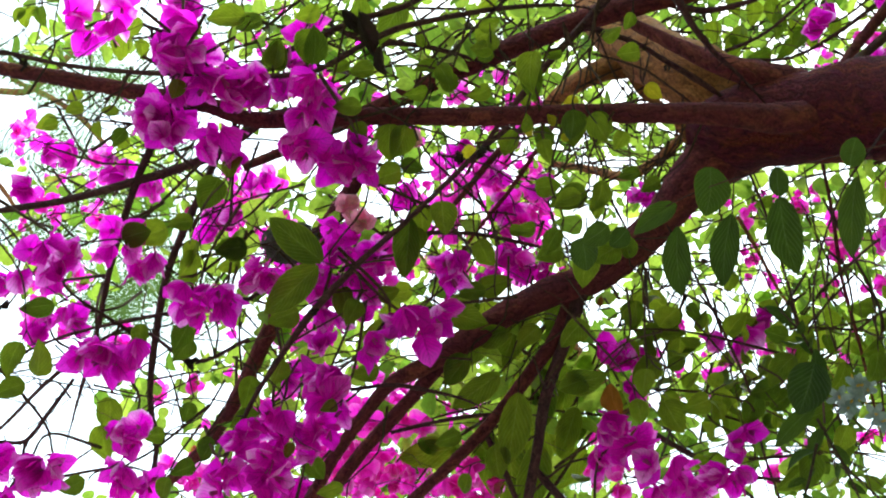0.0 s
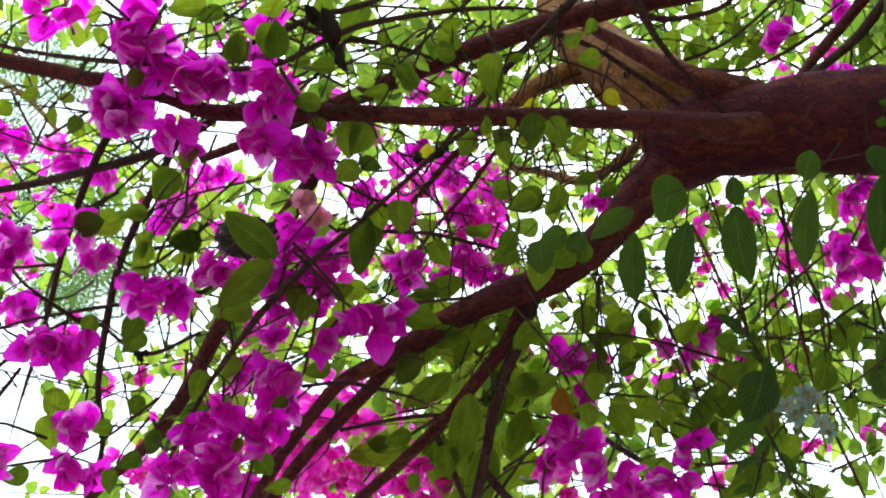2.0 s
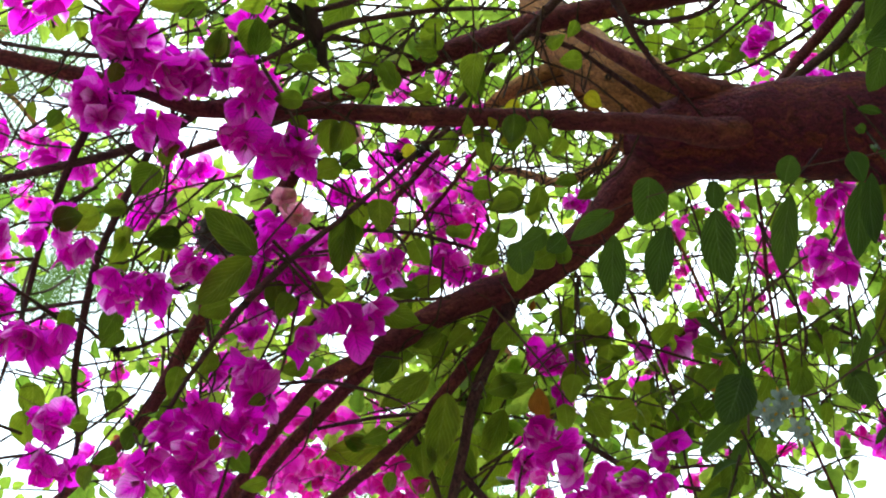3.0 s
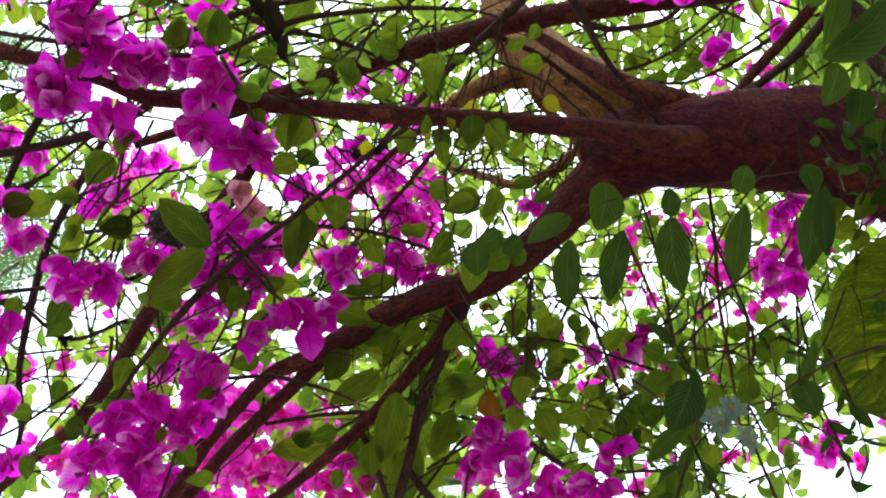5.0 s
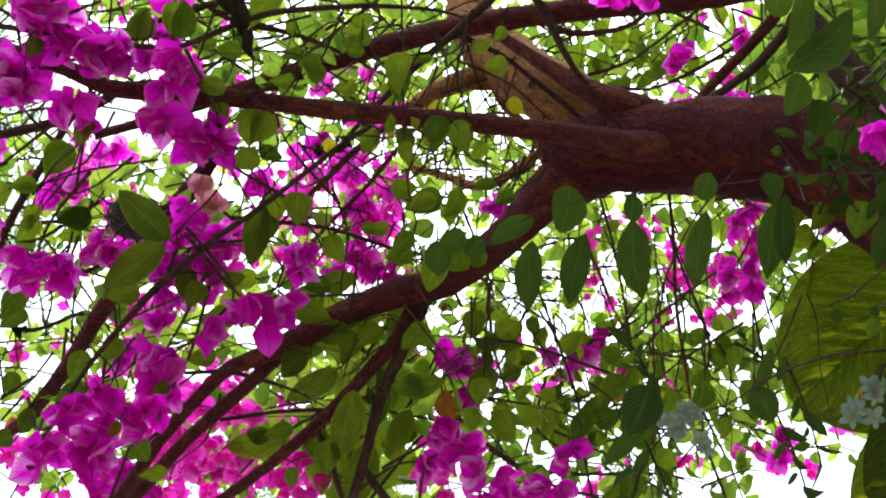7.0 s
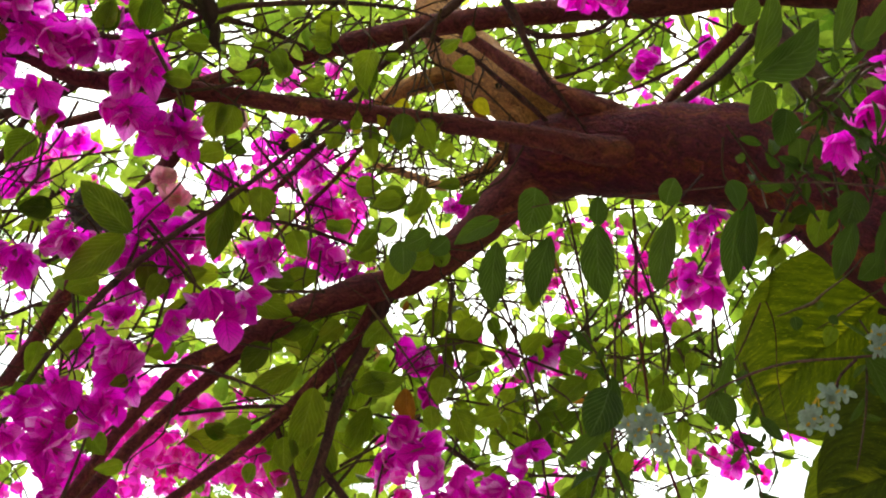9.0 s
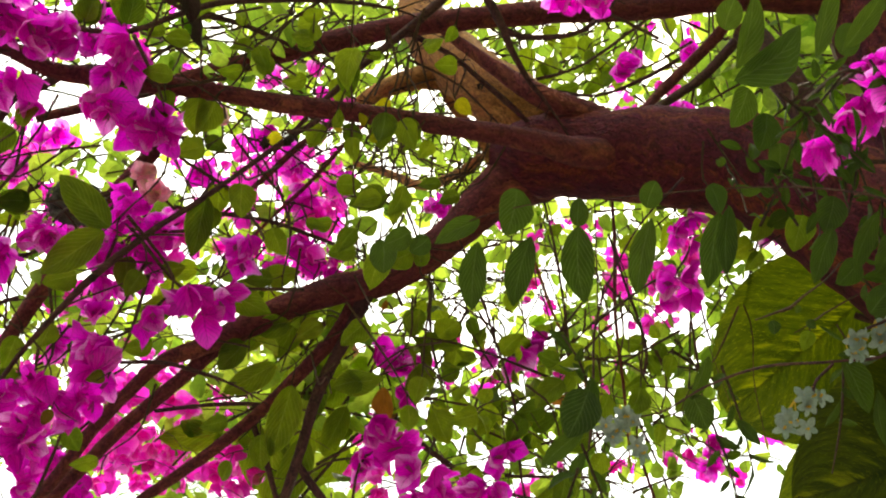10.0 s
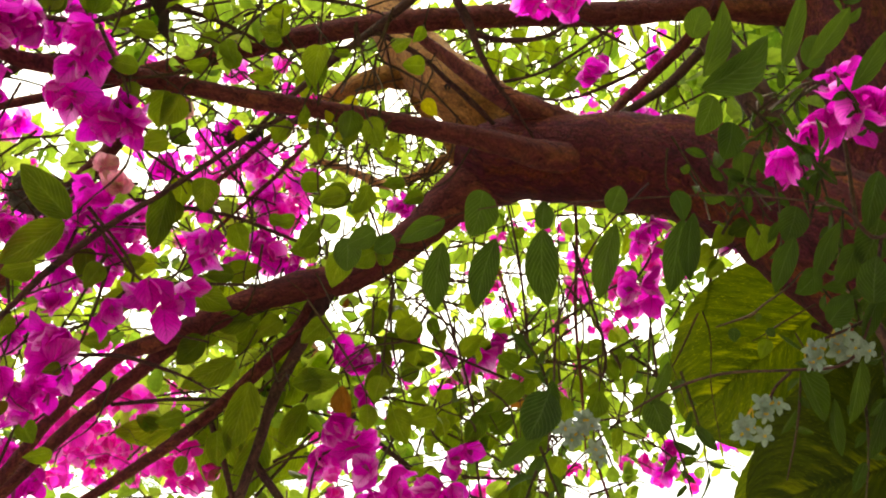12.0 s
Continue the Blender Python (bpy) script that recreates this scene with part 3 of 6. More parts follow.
stem("branch", tree, DARK_BARK, [(-0.222, 0.904, 2.69, 0.0020), (-0.171, 0.895, 2.714, 0.0033), (-0.106, 0.882, 2.744, 0.0040), (-0.041, 0.881, 2.775, 0.0040), (0.014, 0.871, 2.816, 0.0034), (0.053, 0.864, 2.84, 0.0020), (0.092, 0.857, 2.854, 0.0006)], sides=8)
stem("branch", tree, DARK_BARK, [(-0.164, 0.989, 2.895, 0.0030), (-0.105, 1.009, 2.872, 0.0037), (-0.031, 1.027, 2.882, 0.0038), (0.03, 1.05, 2.886, 0.0031), (0.076, 1.068, 2.883, 0.0018), (0.123, 1.086, 2.871, 0.0006)], sides=8)
stem("branch", tree, LIMB_BARK, [(0.114, 1.082, 2.791, 0.0041), (0.077, 1.178, 2.833, 0.0048), (0.038, 1.224, 2.812, 0.0044), (-0.003, 1.27, 2.79, 0.0027), (-0.044, 1.317, 2.767, 0.0022), (-0.075, 1.353, 2.744, 0.0014), (-0.106, 1.388, 2.711, 0.0004)], sides=8)
stem("branch", tree, LIMB_BARK, [(0.158, 1.077, 2.796, 0.0031), (0.145, 1.202, 2.881, 0.0033), (0.096, 1.265, 2.841, 0.0033), (0.055, 1.305, 2.811, 0.0028), (0.013, 1.359, 2.781, 0.0022), (-0.015, 1.395, 2.755, 0.0014), (-0.043, 1.431, 2.719, 0.0004)], sides=8)
stem("branch", tree, DARK_BARK, [(0.275, 0.910, 2.945, 0.0074), (0.245, 0.926, 2.908, 0.0069), (0.209, 0.945, 2.868, 0.0065), (0.179, 0.961, 2.836, 0.0057), (0.142, 0.987, 2.807, 0.0050), (0.107, 1.022, 2.783, 0.0043), (0.079, 1.059, 2.771, 0.0037), (0.05, 1.098, 2.753, 0.0022), (0.02, 1.136, 2.725, 0.0006)], sides=8)
stem("branch", tree, DARK_BARK, [(0.179, 0.961, 2.836, 0.0043), (0.246, 0.988, 2.836, 0.0036), (0.293, 1.018, 2.832, 0.0037), (0.334, 1.046, 2.831, 0.0045), (0.375, 1.074, 2.824, 0.0027), (0.416, 1.102, 2.806, 0.0006)], sides=8)
stem("branch", tree, DARK_BARK, [(0.263, 0.884, 2.843, 0.0063), (0.29, 0.907, 2.811, 0.0056), (0.308, 0.926, 2.785, 0.0042), (0.339, 0.959, 2.772, 0.0035), (0.359, 0.979, 2.774, 0.0029), (0.394, 1.015, 2.771, 0.0017), (0.43, 1.05, 2.758, 0.0006)], sides=8)
stem("branch", tree, DARK_BARK, [(0.291, 0.911, 2.806, 0.0049), (0.326, 0.91, 2.798, 0.0042), (0.38, 0.895, 2.8, 0.0035), (0.416, 0.884, 2.832, 0.0035), (0.452, 0.865, 2.888, 0.0029), (0.478, 0.851, 2.923, 0.0017), (0.503, 0.837, 2.947, 0.0006)], sides=8)
stem("branch", tree, DARK_BARK, [(0.415, 1.198, 3.062, 0.0035), (0.482, 1.171, 3.073, 0.0027), (0.534, 1.153, 3.108, 0.0027), (0.602, 1.116, 3.161, 0.0027), (0.653, 1.080, 3.186, 0.0027), (0.688, 1.063, 3.210, 0.0016), (0.724, 1.047, 3.226, 0.0006)], sides=6)
stem("branch", tree, DARK_BARK, [(0.365, 1.214, 3.058, 0.0035), (0.46, 1.197, 3.05, 0.0035), (0.531, 1.186, 3.043, 0.0027), (0.602, 1.167, 3.075, 0.0036), (0.669, 1.124, 3.103, 0.0036), (0.708, 1.108, 3.122, 0.0022), (0.747, 1.090, 3.133, 0.0006)], sides=6)
stem("branch", tree, DARK_BARK, [(-0.11, 1.168, 2.424, 0.0026), (-0.063, 1.165, 2.428, 0.0026), (-0.024, 1.185, 2.435, 0.0027), (0.02, 1.207, 2.437, 0.0016), (0.064, 1.23, 2.43, 0.0006)], sides=6)
stem("branch", tree, DARK_BARK, [(-0.072, 1.354, 2.486, 0.0030), (-0.005, 1.344, 2.497, 0.0030), (0.047, 1.339, 2.502, 0.0030), (0.097, 1.335, 2.501, 0.0018), (0.146, 1.33, 2.49, 0.0006)], sides=6)
stem("branch", tree, DARK_BARK, [(-0.137, 1.178, 2.683, 0.0022), (-0.033, 1.179, 2.682, 0.0030), (0.042, 1.195, 2.694, 0.0030), (0.104, 1.218, 2.698, 0.0031), (0.151, 1.235, 2.696, 0.0018), (0.197, 1.253, 2.683, 0.0006)], sides=6)
stem("branch", tree, DARK_BARK, [(0.052, 1.306, 2.45, 0.0043), (0.073, 1.326, 2.412, 0.0043), (0.09, 1.346, 2.375, 0.0035), (0.109, 1.367, 2.328, 0.0021), (0.127, 1.389, 2.271, 0.0006)], sides=6)
stem("branch", tree, DARK_BARK, [(0.112, 1.326, 2.412, 0.0057), (0.133, 1.334, 2.388, 0.0057), (0.155, 1.333, 2.359, 0.0049), (0.186, 1.331, 2.314, 0.0029), (0.217, 1.33, 2.259, 0.0006)], sides=6)
stem("branch", tree, DARK_BARK, [(0.286, 1.589, 2.673, 0.0044), (0.33, 1.613, 2.647, 0.0053), (0.391, 1.636, 2.62, 0.0053), (0.444, 1.66, 2.593, 0.0044), (0.486, 1.679, 2.566, 0.0027), (0.527, 1.698, 2.53, 0.0006)], sides=6)
stem("branch", tree, DARK_BARK, [(0.391, 1.636, 2.62, 0.0035), (0.489, 1.638, 2.618, 0.0027), (0.595, 1.632, 2.625, 0.0027), (0.651, 1.611, 2.608, 0.0016), (0.700, 1.608, 2.594, 0.0006)], sides=6)
stem("hanging_stem", tree, DARK_BARK, [(0.295, 1.175, 2.687, 0.0014), (0.324, 1.209, 2.648, 0.0018), (0.361, 1.259, 2.592, 0.0018), (0.401, 1.319, 2.525, 0.0021), (0.419, 1.374, 2.464, 0.0018), (0.444, 1.423, 2.408, 0.0018), (0.461, 1.455, 2.367, 0.0011), (0.477, 1.486, 2.316, 0.0006)], sides=6)
stem("hanging_stem", tree, LIMB_BARK, [(0.529, 1.185, 2.82, 0.0024), (0.543, 1.234, 2.763, 0.0027), (0.558, 1.3, 2.702, 0.0027), (0.582, 1.363, 2.627, 0.0024), (0.603, 1.420, 2.588, 0.0020), (0.617, 1.460, 2.555, 0.0012), (0.632, 1.500, 2.512, 0.0006)], sides=6)
stem("hanging_stem", tree, DARK_BARK, [(0.423, 1.185, 2.803, 0.0016), (0.451, 1.233, 2.743, 0.0019), (0.48, 1.298, 2.666, 0.0019), (0.505, 1.369, 2.612, 0.0019), (0.529, 1.433, 2.551, 0.0016), (0.542, 1.468, 2.511, 0.0010), (0.555, 1.503, 2.462, 0.0006)], sides=6)
stem("hanging_stem", tree, DARK_BARK, [(0.515, 1.186, 2.747, 0.0019), (0.544, 1.223, 2.7, 0.0019), (0.580, 1.263, 2.615, 0.0023), (0.581, 1.300, 2.574, 0.0023), (0.581, 1.334, 2.531, 0.0014), (0.582, 1.367, 2.478, 0.0006)], sides=6)
stem("hanging_stem", tree, DARK_BARK, [(0.633, 1.217, 2.650, 0.0016), (0.646, 1.245, 2.615, 0.0019), (0.659, 1.275, 2.578, 0.0016), (0.671, 1.306, 2.535, 0.0009), (0.684, 1.336, 2.482, 0.0006)], sides=6)
stem("hanging_stem", tree, DARK_BARK, [(0.423, 1.256, 2.847, 0.0012), (0.421, 1.313, 2.784, 0.0012), (0.441, 1.377, 2.709, 0.0012), (0.433, 1.408, 2.678, 0.0012), (0.424, 1.443, 2.637, 0.0007), (0.414, 1.477, 2.586, 0.0006)], sides=5)
stem("hanging_stem", tree, DARK_BARK, [(0.52, 1.229, 2.849, 0.0012), (0.534, 1.286, 2.783, 0.0012), (0.552, 1.357, 2.702, 0.0012), (0.56, 1.389, 2.659, 0.0007), (0.568, 1.421, 2.606, 0.0006)], sides=5)
stem("hanging_stem", tree, TAN_BARK, [(0.475, 1.43, 2.943, 0.0031), (0.508, 1.467, 2.894, 0.0031), (0.534, 1.499, 2.853, 0.0027), (0.577, 1.54, 2.797, 0.0022), (0.603, 1.565, 2.757, 0.0013), (0.63, 1.59, 2.706, 0.0006)], sides=6)
stem("hanging_stem", tree, DARK_BARK, [(0.481, 1.282, 2.803, 0.0012), (0.447, 1.359, 2.728, 0.0012), (0.409, 1.414, 2.678, 0.0012), (0.386, 1.447, 2.643, 0.0007), (0.362, 1.48, 2.597, 0.0006)], sides=5)
stem("hanging_stem", tree, DARK_BARK, [(0.285, 1.357, 2.698, 0.0012), (0.322, 1.371, 2.673, 0.0012), (0.352, 1.392, 2.643, 0.0012), (0.383, 1.413, 2.604, 0.0007), (0.415, 1.435, 2.556, 0.0006)], sides=5)
stem("hanging_stem", tree, LIMB_BARK, [(0.652, 1.513, 2.623, 0.0021), (0.677, 1.543, 2.583, 0.0025), (0.697, 1.568, 2.549, 0.0025), (0.718, 1.595, 2.507, 0.0016), (0.739, 1.623, 2.456, 0.0006)], sides=6)
stem("hanging_stem", tree, DARK_BARK, [(0.567, 1.251, 2.481, 0.0011), (0.613, 1.253, 2.466, 0.0011), (0.653, 1.258, 2.448, 0.0011), (0.676, 1.277, 2.420, 0.0007), (0.687, 1.299, 2.392, 0.0007), (0.700, 1.330, 2.349, 0.0006), (0.715, 1.360, 2.295, 0.0006)], sides=5)


twigs, foliage, blossom = Heap(), Heap(), Heap()
near_leaves = []


def leaf_stalk(m, size):
    """The leaf's own stalk and the shoot that it grows on."""
    base, back = m.translation, -(m.to_3x3() @ Vector((0, 1, 0))).normalized()
    knee = base + (back + VIEW_AHEAD * 0.6 + Vector((0, 0, 0.4))).normalized() * size * 0.35
    far = knee + any_turn(rng, 0.8, back + VIEW_AHEAD * 0.5 + Vector((0, 0, 0.5))) * rng.uniform(0.06, 0.13)
    twigs.add(*tube_arrays([(*base, 0.0007), (*((base + knee) / 2 + VIEW_AHEAD * 0.002), 0.0008), (*knee, 0.0011)], 2, 4))
    sway = any_turn(rng, 1.0, (far - knee).orthogonal()) * (far - knee).length * rng.uniform(0.10, 0.24)
    twigs.add(*tube_arrays([(*(knee - (far - knee) * 0.25 + sway * 0.5), 0.0007), (*knee, 0.0010), (*(knee.lerp(far, 0.45) + sway), 0.0013), (*far, 0.0017)], 3, 4))


def tree_leaf(x, y, z, size, heading, lean):
    pick = LARGE_MESH if size > 0.07 else rng.choice(LEAF_MESHES if size < 0.05 else LEAF_MESHES[1::2])
    ob = mesh_object("leaf", pick, None, tree)
    ob.matrix_basis = blade_pose(x, y, z, size, heading, lean + (rng.uniform(-18, 18) if size < 0.07 else 0))
    leaf_stalk(ob.matrix_basis, size)


def aged_leaf(x, y, z, size, heading, lean, me):
    ob = mesh_object("leaf", me, None, tree, "yellow leaf" if me == YELLOW_MESH else "russet withering leaf")
    ob.matrix_basis = blade_pose(x, y, z, size, heading, lean)
    leaf_stalk(ob.matrix_basis, size)


for row in (
        (-0.304, 0.858, 2.681, 0.033, 6, 0),
        (-0.277, 0.886, 2.679, 0.027, 5, 0),
        (-0.239, 0.877, 2.615, 0.014, 2, 0),
        (-0.216, 0.888, 2.647, 0.022, 4, 0),
        (-0.169, 0.917, 2.705, 0.018, 3, 0),
        (-0.172, 0.938, 2.801, 0.015, 2, 0),
        (-0.314, 0.915, 2.617, 0.029, 5, 0),
        (-0.298, 0.944, 2.644, 0.014, 2, 0),
        (-0.248, 0.921, 2.581, 0.021, 4, 0),
        (-0.14, 0.877, 2.614, 0.028, 6, 0),
        (-0.183, 0.917, 2.675, 0.016, 2, 0),
        (-0.156, 0.925, 2.575, 0.021, 5, 0),
        (-0.117, 0.936, 2.564, 0.029, 8, 0),
        (-0.09, 0.948, 2.58, 0.015, 3, 0),
        (-0.121, 1.054, 2.552, 0.025, 5, 0),
        (-0.097, 1.091, 2.54, 0.029, 7, 0),):
    flower_cluster(tree, *row)
for row in (
        (-0.137, 1.1, 2.531, 0.019, 4, 0),
        (-0.178, 1.207, 2.651, 0.025, 5, 0),
        (-0.115, 1.205, 2.577, 0.022, 4, 0),
        (0.01, 1.074, 2.529, 0.024, 5, 0),
        (-0.365, 1.02, 2.529, 0.023, 4, 0),
        (-0.335, 1.038, 2.51, 0.018, 3, 0),
        (-0.198, 1.011, 2.465, 0.021, 4, 0),
        (-0.281, 1.052, 2.463, 0.022, 4, 0),
        (-0.247, 1.053, 2.463, 0.018, 3, 0),
        (-0.041, 1.053, 2.433, 0.026, 5, 0),
        (0, 1.064, 2.45, 0.014, 2, 0),
        (-0.081, 1.069, 2.415, 0.012, 2, 0),
        (-0.142, 1.127, 2.514, 0.018, 3, 0),
        (-0.152, 1.176, 2.505, 0.015, 3, 0),
        (-0.131, 1.098, 2.382, 0.025, 6, 0),
        (-0.19, 1.203, 2.475, 0.014, 2, 0),):
    flower_cluster(tree, *row)
for row in (
        (-0.185, 1.123, 2.355, 0.022, 5, 0),
        (-0.153, 1.137, 2.338, 0.017, 3, 0),
        (-0.134, 1.14, 2.366, 0.019, 4, 0),
        (-0.225, 1.139, 2.336, 0.016, 3, 0),
        (-0.241, 1.164, 2.309, 0.024, 5, 0),
        (-0.189, 1.145, 2.3, 0.029, 8, 0),
        (-0.478, 1.069, 2.535, 0.028, 5, 0),
        (-0.455, 1.078, 2.555, 0.017, 3, 0),
        (-0.46, 1.172, 2.54, 0.015, 3, 0),
        (-0.495, 1.178, 2.533, 0.017, 3, 0),
        (-0.519, 1.113, 2.546, 0.015, 3, 0),
        (-0.465, 1.147, 2.297, 0.031, 6, 0),
        (-0.434, 1.141, 2.304, 0.021, 4, 0),
        (-0.393, 1.092, 2.419, 0.022, 4, 0),
        (-0.364, 1.094, 2.417, 0.023, 5, 0),
        (-0.376, 1.221, 2.395, 0.02, 4, 0),):
    flower_cluster(tree, *row)
for row in (
        (-0.387, 1.25, 2.362, 0.019, 3, 0),
        (-0.361, 1.272, 2.368, 0.018, 3, 0),
        (-0.475, 1.049, 2.978, 0.04, 9, 0),
        (-0.335, 0.975, 2.91, 0.021, 3, 0),
        (-0.484, 1.258, 2.893, 0.02, 4, 0),
        (-0.434, 1.281, 2.868, 0.015, 3, 0),
        (-0.567, 1.244, 2.909, 0.022, 5, 0),
        (-0.311, 1.239, 2.764, 0.024, 5, 0),
        (-0.27, 1.276, 2.873, 0.017, 3, 0),
        (-0.588, 1.209, 2.799, 0.017, 3, 0),
        (0.241, 1.288, 2.559, 0.025, 6, 0),
        (0.252, 1.316, 2.529, 0.018, 3, 0),
        (0.217, 1.363, 2.626, 0.013, 2, 0),
        (0.407, 1.351, 2.639, 0.024, 5, 0),
        (0.46, 1.378, 2.685, 0.016, 3, 0),
        (0.205, 1.266, 2.435, 0.021, 5, 0),):
    flower_cluster(tree, *row)
for row in (
        (0.232, 1.287, 2.411, 0.028, 5, 0),
        (0.267, 1.31, 2.385, 0.029, 5, 0),
        (0.197, 1.339, 2.428, 0.016, 3, 0),
        (0.309, 1.315, 2.379, 0.028, 5, 0),
        (0.365, 1.281, 2.418, 0.021, 3, 0),
        (0.354, 1.311, 2.384, 0.02, 3, 0),
        (0.136, 1.208, 2.8, 0.014, 2, 0),
        (0.282, 1.255, 2.822, 0.018, 3, 0),
        (0.094, 1.316, 2.754, 0.023, 5, 0),
        (0.07, 1.335, 2.733, 0.016, 3, 0),
        (0.098, 1.303, 2.843, 0.022, 5, 0),
        (0.075, 1.305, 2.916, 0.021, 4, 0),
        (-0.057, 1.289, 2.859, 0.015, 3, 0),
        (0.143, 1.327, 2.741, 0.018, 3, 0),
        (0.028, 1.282, 2.942, 0.017, 3, 0),
        (0.592, 1.175, 3.136, 0.016, 3, 0),):
    flower_cluster(tree, *row)
for row in (
        (0.676, 1.209, 3.065, 0.014, 3, 0),):
    flower_cluster(tree, *row)
for row in (
        (0.550, 1.070, 2.563, 0.028, 7, 0),
        (0.579, 1.048, 2.639, 0.025, 4, 0),
        (0.338, 0.810, 2.752, 0.020, 5, 0),
        (0.380, 0.799, 2.747, 0.020, 5, 0),
        (0.493, 0.640, 2.354, 0.018, 4, 0),
        (0.506, 0.622, 2.371, 0.013, 3, 0),
        (0.516, 0.601, 2.376, 0.013, 3, 0),
        (0.543, 0.588, 2.382, 0.016, 4, 0),
        (0.661, 0.738, 2.619, 0.015, 3, 0),
        (0.568, 1.15, 3.073, 0.016, 3, 0),
        (0.649, 1.096, 3.078, 0.012, 2, 0),
        (-0.19, 1.385, 2.419, 0.025, 5, 0),
        (-0.154, 1.401, 2.393, 0.025, 5, 0),
        (-0.216, 1.411, 2.399, 0.024, 5, 0),
        (0.855, 1.664, 2.699, 0.016, 4, 0),
        (0.859, 1.643, 2.721, 0.014, 3, 0),):
    flower_cluster(tree, *row)
for row in (
        (-0.105, 0.996, 2.556, 0.012, 3, 1),
        (-0.094, 1.024, 2.556, 0.012, 3, 1),
        (-0.032, 1.098, 2.772, 0.01, 2, 1),):
    flower_cluster(tree, *row)
for row in (
        (-0.474, 0.979, 2.681, 0.03, 200, 0),
        (-0.399, 1.025, 2.704, 0.029, 120, 0),
        (-0.413, 1.002, 2.73, 0.028, 160, 0),
        (-0.455, 1.048, 2.453, 0.044, 190, 0),
        (-0.439, 1.059, 2.395, 0.044, 85, 0),
        (-0.47, 1.063, 2.391, 0.046, 250, 0),
        (-0.481, 1.1, 2.38, 0.037, 200, 0),
        (-0.341, 1.001, 2.52, 0.041, 15, 0),
        (-0.302, 1.023, 2.557, 0.029, 190, 0),
        (-0.229, 0.935, 2.564, 0.035, 60, 0),
        (-0.247, 1.042, 2.535, 0.04, 180, 0),
        (-0.259, 1.093, 2.553, 0.034, 200, 0),
        (-0.158, 0.962, 2.475, 0.074, 140, 0),
        (-0.166, 1.013, 2.447, 0.079, 222, 0),
        (-0.273, 1.015, 2.595, 0.046, 240, 0),
        (-0.306, 1.097, 2.548, 0.034, 100, 0),):
    tree_leaf(*row)
for row in (
        (-0.187, 0.88, 2.686, 0.036, 80, 0),
        (-0.143, 0.859, 2.68, 0.051, 85, 0),
        (-0.269, 0.926, 2.815, 0.033, 0, 0),
        (-0.304, 0.935, 2.805, 0.028, 300, 0),
        (-0.141, 0.929, 2.602, 0.027, 270, 0),
        (-0.093, 0.929, 2.601, 0.032, 280, 0),
        (-0.05, 0.963, 2.623, 0.046, 250, 0),
        (-0.063, 0.973, 2.582, 0.035, 200, 0),
        (-0.034, 0.981, 2.604, 0.029, 350, 0),
        (-0.104, 0.868, 2.58, 0.036, 180, 0),
        (-0.29, 0.868, 2.61, 0.028, 260, 0),
        (-0.098, 0.92, 2.822, 0.038, 90, 0),
        (-0.062, 0.922, 2.79, 0.062, 240, 0),
        (0.053, 0.911, 2.757, 0.028, 20, 0),
        (0.052, 0.905, 2.719, 0.029, 80, 0),
        (0.055, 0.919, 2.823, 0.029, 200, 0),):
    tree_leaf(*row)
for row in (
        (-0.027, 1.007, 2.875, 0.03, 100, 0),
        (-0.023, 1.034, 2.844, 0.036, 190, 0),
        (0.006, 0.927, 2.694, 0.033, 100, 0),
        (0.103, 0.91, 2.683, 0.056, 265, 0),
        (0.135, 0.959, 2.778, 0.028, 180, 0),
        (0.11, 1.06, 2.816, 0.037, 270, 0),
        (0.23, 0.934, 2.806, 0.027, 250, 0),
        (0.226, 0.946, 2.762, 0.032, 190, 0),
        (0.178, 0.94, 2.619, 0.04, 300, 0),
        (0.147, 0.938, 2.622, 0.042, 265, 0),
        (0.117, 0.957, 2.6, 0.033, 280, 0),
        (0.094, 0.92, 2.612, 0.025, 80, 0),
        (0.13, 1.068, 2.656, 0.035, 10, 0),
        (0.143, 1.022, 2.587, 0.04, 200, 0),
        (0.184, 1.058, 2.607, 0.033, 260, 0),
        (0.09, 1.045, 2.562, 0.026, 350, 0),):
    tree_leaf(*row)
for row in (
        (0, 0.992, 2.531, 0.042, 275, 0),
        (-0.042, 1.043, 2.533, 0.072, 265, 0),
        (-0.062, 1.078, 2.495, 0.029, 20, 0),
        (0.03, 1.109, 2.52, 0.04, 190, 0),
        (0.031, 1.174, 2.537, 0.063, 340, 0),
        (0.053, 1.123, 2.594, 0.042, 300, 0),
        (0.153, 1.157, 2.496, 0.045, 230, 0),
        (0.166, 1.077, 2.526, 0.046, 260, 0),
        (0.181, 1.019, 2.501, 0.038, 210, 0),
        (0.203, 0.996, 2.497, 0.036, 100, 0),
        (0.194, 1.007, 2.515, 0.032, 150, 0),
        (0.13, 1.124, 2.594, 0.039, 200, 0),
        (0.249, 1.254, 2.598, 0.042, 270, 0),
        (0.268, 1.269, 2.582, 0.036, 200, 0),
        (0.301, 1.259, 2.592, 0.04, 250, 0),
        (0.331, 1.252, 2.601, 0.033, 300, 0),):
    tree_leaf(*row)
